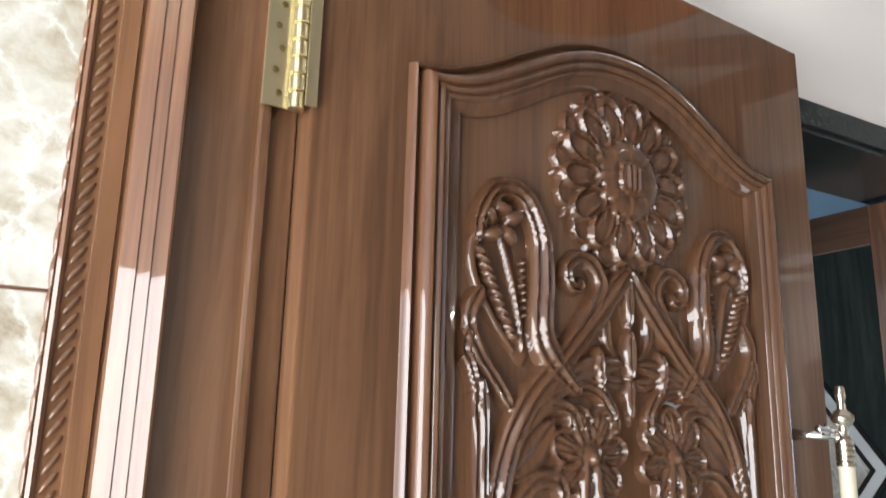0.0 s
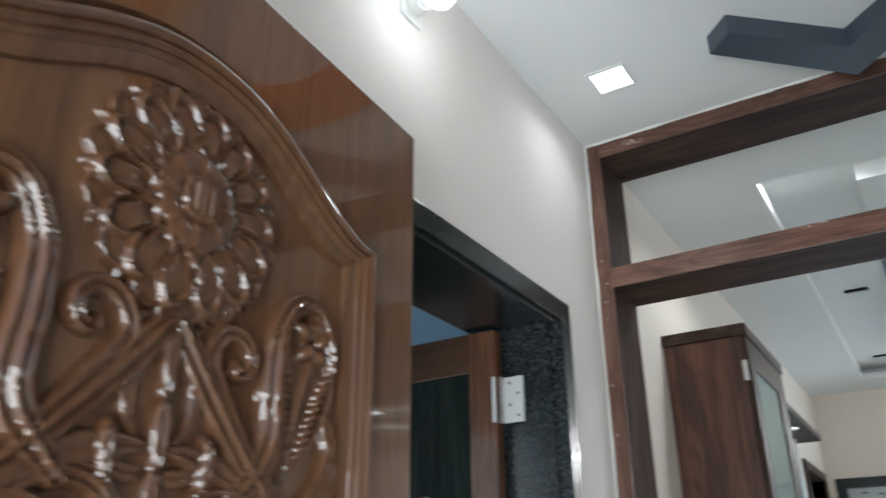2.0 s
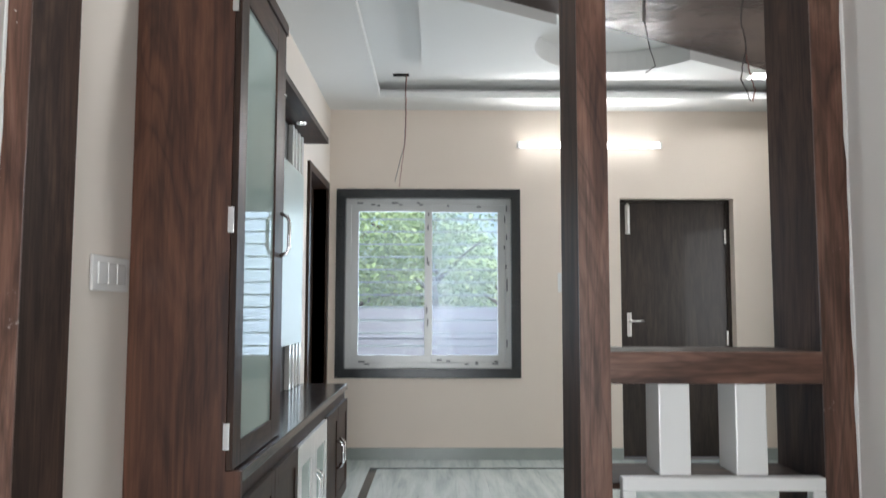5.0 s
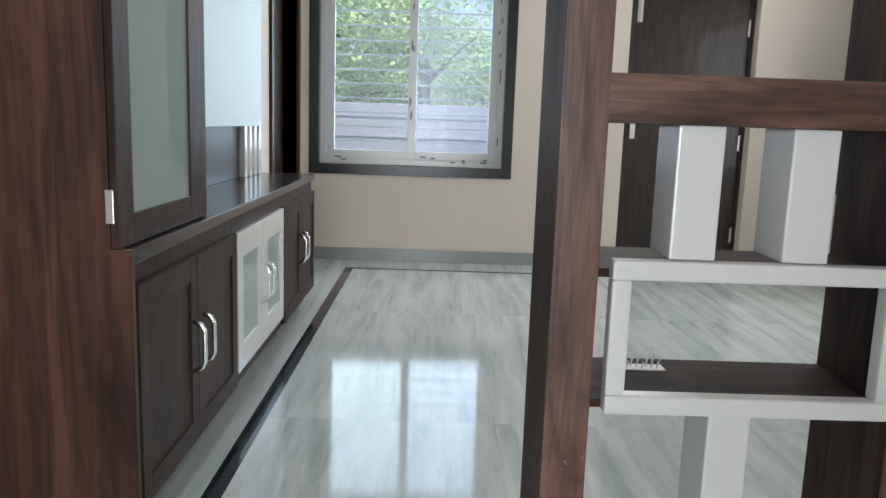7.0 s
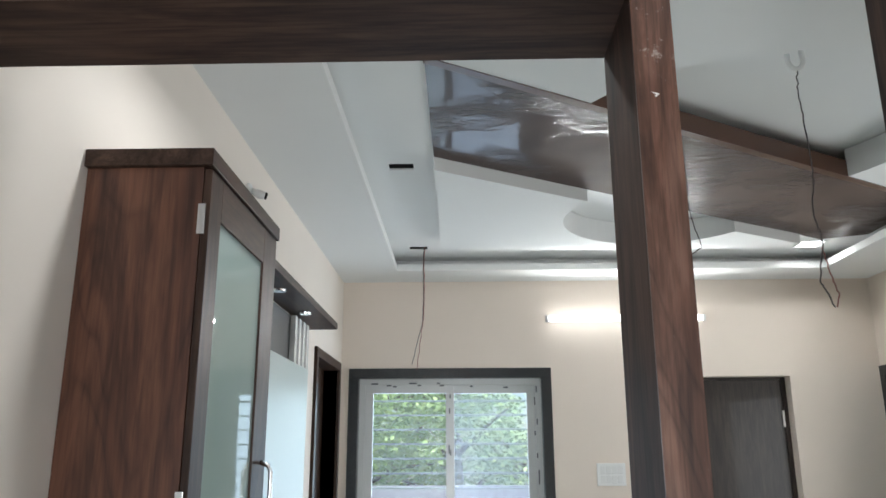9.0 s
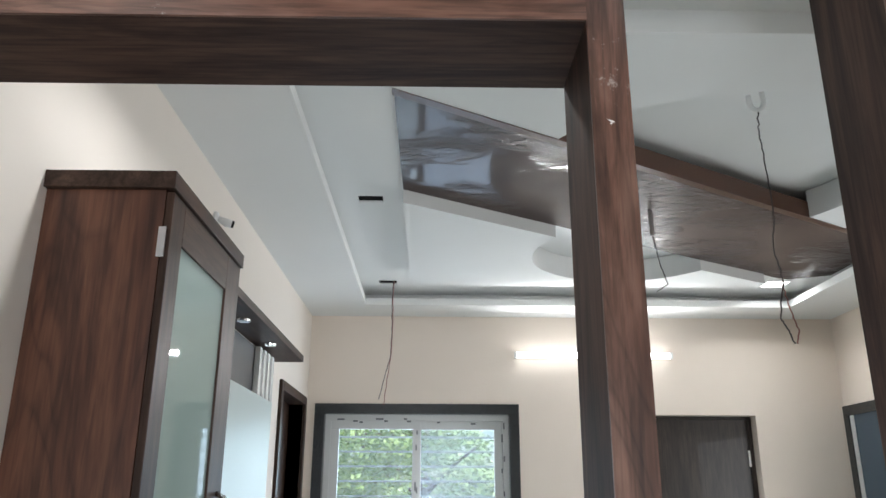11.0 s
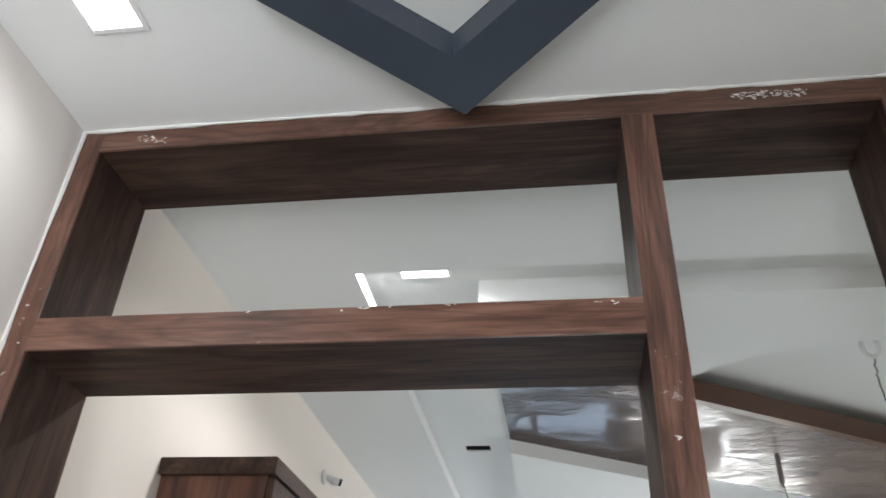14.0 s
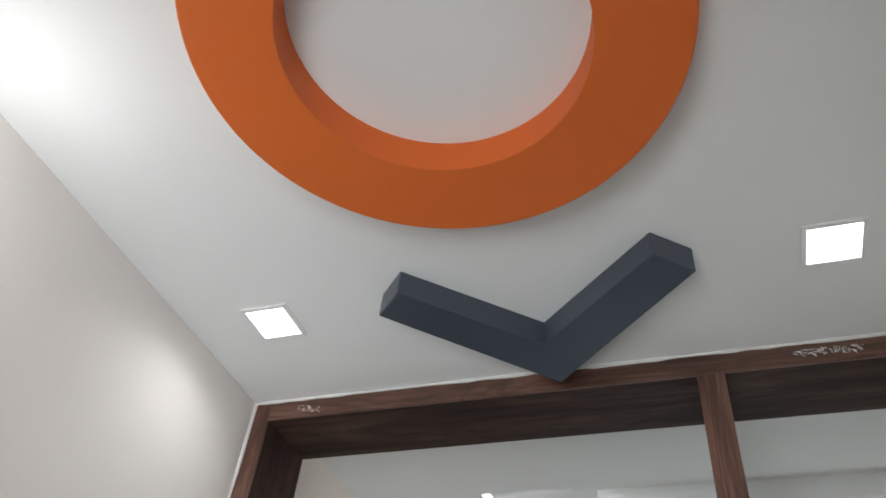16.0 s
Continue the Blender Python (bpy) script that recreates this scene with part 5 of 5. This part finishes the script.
# ---- window ----
w = thing("window_1", (XF, (WY0 + WY1) / 2, WZ0), "sliding window with filmed frames, grille bars and black granite surround", "window", kind="structure")
b = 0.075
for name, a in (("surround", (WY0, WY1, WZ1 - b, WZ1)), ("surround", (WY0, WY1, WZ0, WZ0 + b)), ("surround", (WY0, WY0 + b, WZ0 + b, WZ1 - b)), ("surround", (WY1 - b, WY1, WZ0 + b, WZ1 - b))):
    part(name, boxed(XF - 0.018, XF + 0.22, *a, bevel=0.003), GRANITE, w, "black granite surround")
y0, y1, z0, z1 = WY0 + b, WY1 - b, WZ0 + b, WZ1 - b
f = 0.045
for a in ((y0, y1, z1 - f, z1), (y0, y1, z0, z0 + f), (y0, y0 + f, z0 + f, z1 - f), (y1 - f, y1, z0 + f, z1 - f)):
    part("window_frame", boxed(XF + 0.06, XF + 0.14, *a, bevel=0.003), FILM, w, "white frame in silver film")
ym = (y0 + y1) / 2
for k, (a, c, x) in enumerate(((ym - 0.030, y1 - f, XF + 0.065), (y0 + f, ym + 0.030, XF + 0.105))):
    s = 0.062
    sash = part("sash", boxed(x, x + 0.032, a, c, z0 + f, z0 + f + s, bevel=0.003), FILM, w, "filmed sliding sash")
    part("rail", boxed(x, x + 0.032, a, c, z1 - f - s, z1 - f, bevel=0.003), FILM, sash)
    part("stile", boxed(x, x + 0.032, a, a + s, z0 + f + s, z1 - f - s, bevel=0.003), FILM, sash)
    part("stile", boxed(x, x + 0.032, c - s, c, z0 + f + s, z1 - f - s, bevel=0.003), FILM, sash)
    part("pane", boxed(x + 0.014, x + 0.018, a + s, c - s, z0 + f + s, z1 - f - s), HAZYPANE if k else PANE, sash, "clear pane").visible_shadow = False
rng = random.Random(4)
bm = bmesh.new()
for k in range(34):
    side = k % 4
    u = rng.random()
    if side < 2:
        yy, zz = y0 + 0.05 + u * (y1 - y0 - 0.1), (z1 - 0.05 if side else z0 + 0.05) + rng.uniform(-0.02, 0.02)
        box(bm, XF + 0.055, XF + 0.0585, yy, yy + rng.uniform(0.02, 0.06), zz - 0.005, zz + 0.007)
    else:
        yy, zz = (y0 + 0.04 if side == 2 else ym) + rng.uniform(-0.015, 0.01), z0 + 0.1 + u * (z1 - z0 - 0.2)
        box(bm, XF + 0.055, XF + 0.0585, yy, yy + 0.010, zz, zz + rng.uniform(0.03, 0.07))
part("film_print", bm, mat("grey_film_print", (0.12, 0.13, 0.14), 0.4), w, "grey printing on the film")
for k in range(12):
    z = z0 + 0.07 + k * 0.1085
    part("grille_bar", tube(bmesh.new(), [(XF + 0.185, y0, z), (XF + 0.185, y1, z)], 0.008, 6), GRILLE, w)

# right-hand hall window, seen at its edge; the rest of its width is added for the fill lamp
rw = thing("window_2", (6.4, YHR, 0.56), "black framed sliding hall side window, its width added for a fill lamp", "window", kind="structure")
for a in ((4.96, 7.84, 2.085, 2.16), (4.96, 7.84, 0.56, 0.635), (7.765, 7.84, 0.635, 2.085), (4.96, 5.035, 0.635, 2.085)):
    part("surround", boxed(a[0], a[1], YHR, YHR + 0.02, a[2], a[3], bevel=0.003), GRANITE, rw)
BLUEGLASS = mat("dark_blue_glass", (0.05, 0.08, 0.11), 0.08)
for x0, x1 in ((5.035, 6.40), (6.40, 7.765)):
    sash = part("sash", boxed(x0, x0 + 0.05, YHR, YHR + 0.012, 0.635, 2.085, bevel=0.002), FILM, rw, "filmed sash stile")
    part("stile", boxed(x1 - 0.05, x1, YHR, YHR + 0.012, 0.635, 2.085, bevel=0.002), FILM, sash)
    part("pane", boxed(x0 + 0.05, x1 - 0.05, YHR, YHR + 0.006, 0.635, 2.085), BLUEGLASS, sash)

# ---- wires, hook, camera on the wall ----
def wire(name, pts, r, m, label, wob=0.002, seed=1):
    g = random.Random(seed)
    out = []
    for p, q in zip(pts, pts[1:]):
        for k in range(8):
            s = k / 8
            out.append([p[i] + (q[i] - p[i]) * s + (g.uniform(-wob, wob) if 0 < k else 0) for i in range(3)])
    out.append(pts[-1])
    return whole(name, tube(bmesh.new(), out, r, 5), m, label, "wire", "ceiling wires", smooth=True)


wire("hanging_wire", [(7.27, 1.115, 3.02), (7.27, 1.125, 2.85), (7.27, 1.120, 2.66), (7.27, 1.127, 2.45), (7.27, 1.155, 2.23), (7.27, 1.172, 2.09)], 0.003, REDWIRE, "thin reddish wire hanging from a ceiling cut-out", 0.0025, 2)
wire("hanging_wire", [(7.27, 1.121, 3.02), (7.27, 1.130, 2.80), (7.27, 1.126, 2.60), (7.27, 1.134, 2.42), (7.27, 1.185, 2.22), (7.27, 1.205, 2.13)], 0.0028, WIRE, "thin dark wire hanging from a ceiling cut-out", 0.0025, 3)
wire("hanging_wire", [(4.52, -0.375, 2.90), (4.52, -0.370, 2.80), (4.52, -0.380, 2.63), (4.52, -0.385, 2.50), (4.52, -0.368, 2.34), (4.52, -0.385, 2.24), (4.52, -0.36, 2.10), (4.52, -0.385, 2.05), (4.52, -0.400, 2.01)], 0.0028, WIRE, "dark twisted wire hanging from the fan hook", 0.003, 4)
wire("hanging_wire", [(4.52, -0.382, 2.22), (4.52, -0.395, 2.14), (4.52, -0.418, 2.06), (4.52, -0.408, 2.01)], 0.0025, REDWIRE, "frayed wire end under the fan hook", 0.0025, 5)
wire("hanging_wire", [(5.72, -0.30, 2.952), (5.72, -0.30, 2.80)], 0.011, mat("grey_tape", (0.22, 0.20, 0.19), 0.5), "taped grey wire bundle at the ceiling band", 0.0025, 6)
wire("hanging_wire", [(5.72, -0.30, 2.80), (5.72, -0.33, 2.64), (5.72, -0.36, 2.54), (5.72, -0.30, 2.50)], 0.0028, WIRE, "thin dark wire hanging from the ceiling band", 0.0025, 7)
hook = [(4.52, -0.40, 3.02), (4.52, -0.40, 2.965)] + [(4.52, -0.375 - 0.028 * math.cos(a), 2.935 - 0.040 * math.sin(a)) for a in [math.pi * k / 10 for k in range(11)]] + [(4.52, -0.347, 2.955)]
whole("fan_hook", tube(bmesh.new(), hook, 0.010, 8), PLASTIC, "white painted fan hook in the ceiling", "hook", smooth=True)
cc = thing("wall_camera", (5.0, YH, 2.645), "small white wall camera with a dark lens", "camera")
part("plate", lathe(bmesh.new(), ((0.032, YH), (0.032, YH - 0.010), (0.024, YH - 0.016)), (5.08, 0, 2.645), 18, "y"), PLASTIC, cc)
part("body", tube(bmesh.new(), [(5.08, YH - 0.015, 2.645), (5.09, YH - 0.045, 2.632), (5.10, YH - 0.068, 2.628)], [0.012, 0.019, 0.017], 14), PLASTIC, cc, smooth=True)
part("lens", tube(bmesh.new(), [(5.10, YH - 0.068, 2.628), (5.104, YH - 0.078, 2.626)], 0.015, 14), BLACK, cc, "dark lens")

# ---- outside the window ----
bm = bmesh.new()
box(bm, 10.6, 10.8, -9, 9, FZ - 0.2, 1.19, bevel=0.01)
for k in range(5):
    box(bm, 10.585, 10.6, -9, 9, 0.16 + 0.22 * k, 0.175 + 0.22 * k)
whole("compound_wall", bm, COMPOUND, "lilac grey painted compound wall outside the window", "wall", **S)


def tree(x, y, h, spread, seed, leaves):
    g = random.Random(seed)
    t = thing("tree", (x, y, FZ - 0.12), "leafy green tree behind the compound wall", "tree", "trees outside")
    bm = tube(bmesh.new(), [(x, y, FZ - 0.15), (x + 0.05, y, h * 0.3), (x - 0.05, y + 0.06, h * 0.62), (x, y, h * 0.9)], [0.13, 0.10, 0.07, 0.02], 9)
    tips = []
    for k in range(9):
        a, z = g.uniform(0, 6.28), h * g.uniform(0.28, 0.8)
        tip = (x + spread * 0.8 * math.cos(a), y + spread * 0.8 * math.sin(a), z + g.uniform(0.2, 0.7))
        tube(bm, [(x, y, z), ((x + tip[0]) / 2, (y + tip[1]) / 2, z + 0.3), tip], [0.05, 0.03, 0.012], 6)
        tips.append(tip)
    part("trunk", bm, BARK, t, smooth=True)
    verts, faces = [], []
    sprays = [Vector(g.choice(tips)) + Vector((g.gauss(0, 0.40), g.gauss(0, 0.40), g.gauss(-0.1, 0.48))) * (spread / 1.5) for k in range(leaves // 60)]
    for k in range(leaves):
        c = g.choice(sprays) + Vector((g.gauss(0, 0.11), g.gauss(0, 0.11), g.gauss(0, 0.07)))
        d = Vector((g.uniform(-1, 1), g.uniform(-1, 1), g.uniform(-0.8, 0.5))).normalized()
        e = d.cross(Vector((g.uniform(-1, 1), g.uniform(-1, 1), 1))).normalized()
        l, wd = g.uniform(0.06, 0.12), g.uniform(0.018, 0.036)
        i = len(verts)
        verts += [c, c + d * l * 0.5 + e * wd, c + d * l, c + d * l * 0.5 - e * wd]
        faces.append((i, i + 1, i + 2, i + 3))
    data = bpy.data.meshes.new("crown")
    data.from_pydata([tuple(v) for v in verts], [], faces)
    data.materials.append(LEAVES)
    crown = new("crown", data)
    crown.data.transform(ROOT[t.name].inverted())
    crown.parent = t


tree(12.3, 2.3, 3.2, 1.5, 11, 9000)
tree(12.6, 0.9, 2.7, 1.3, 12, 8000)
tree(13.4, -0.5, 1.9, 1.2, 13, 6000)
tree(15.0, 3.6, 4.2, 2.2, 14, 8000)
tree(14.6, 1.5, 2.8, 1.6, 15, 7000)
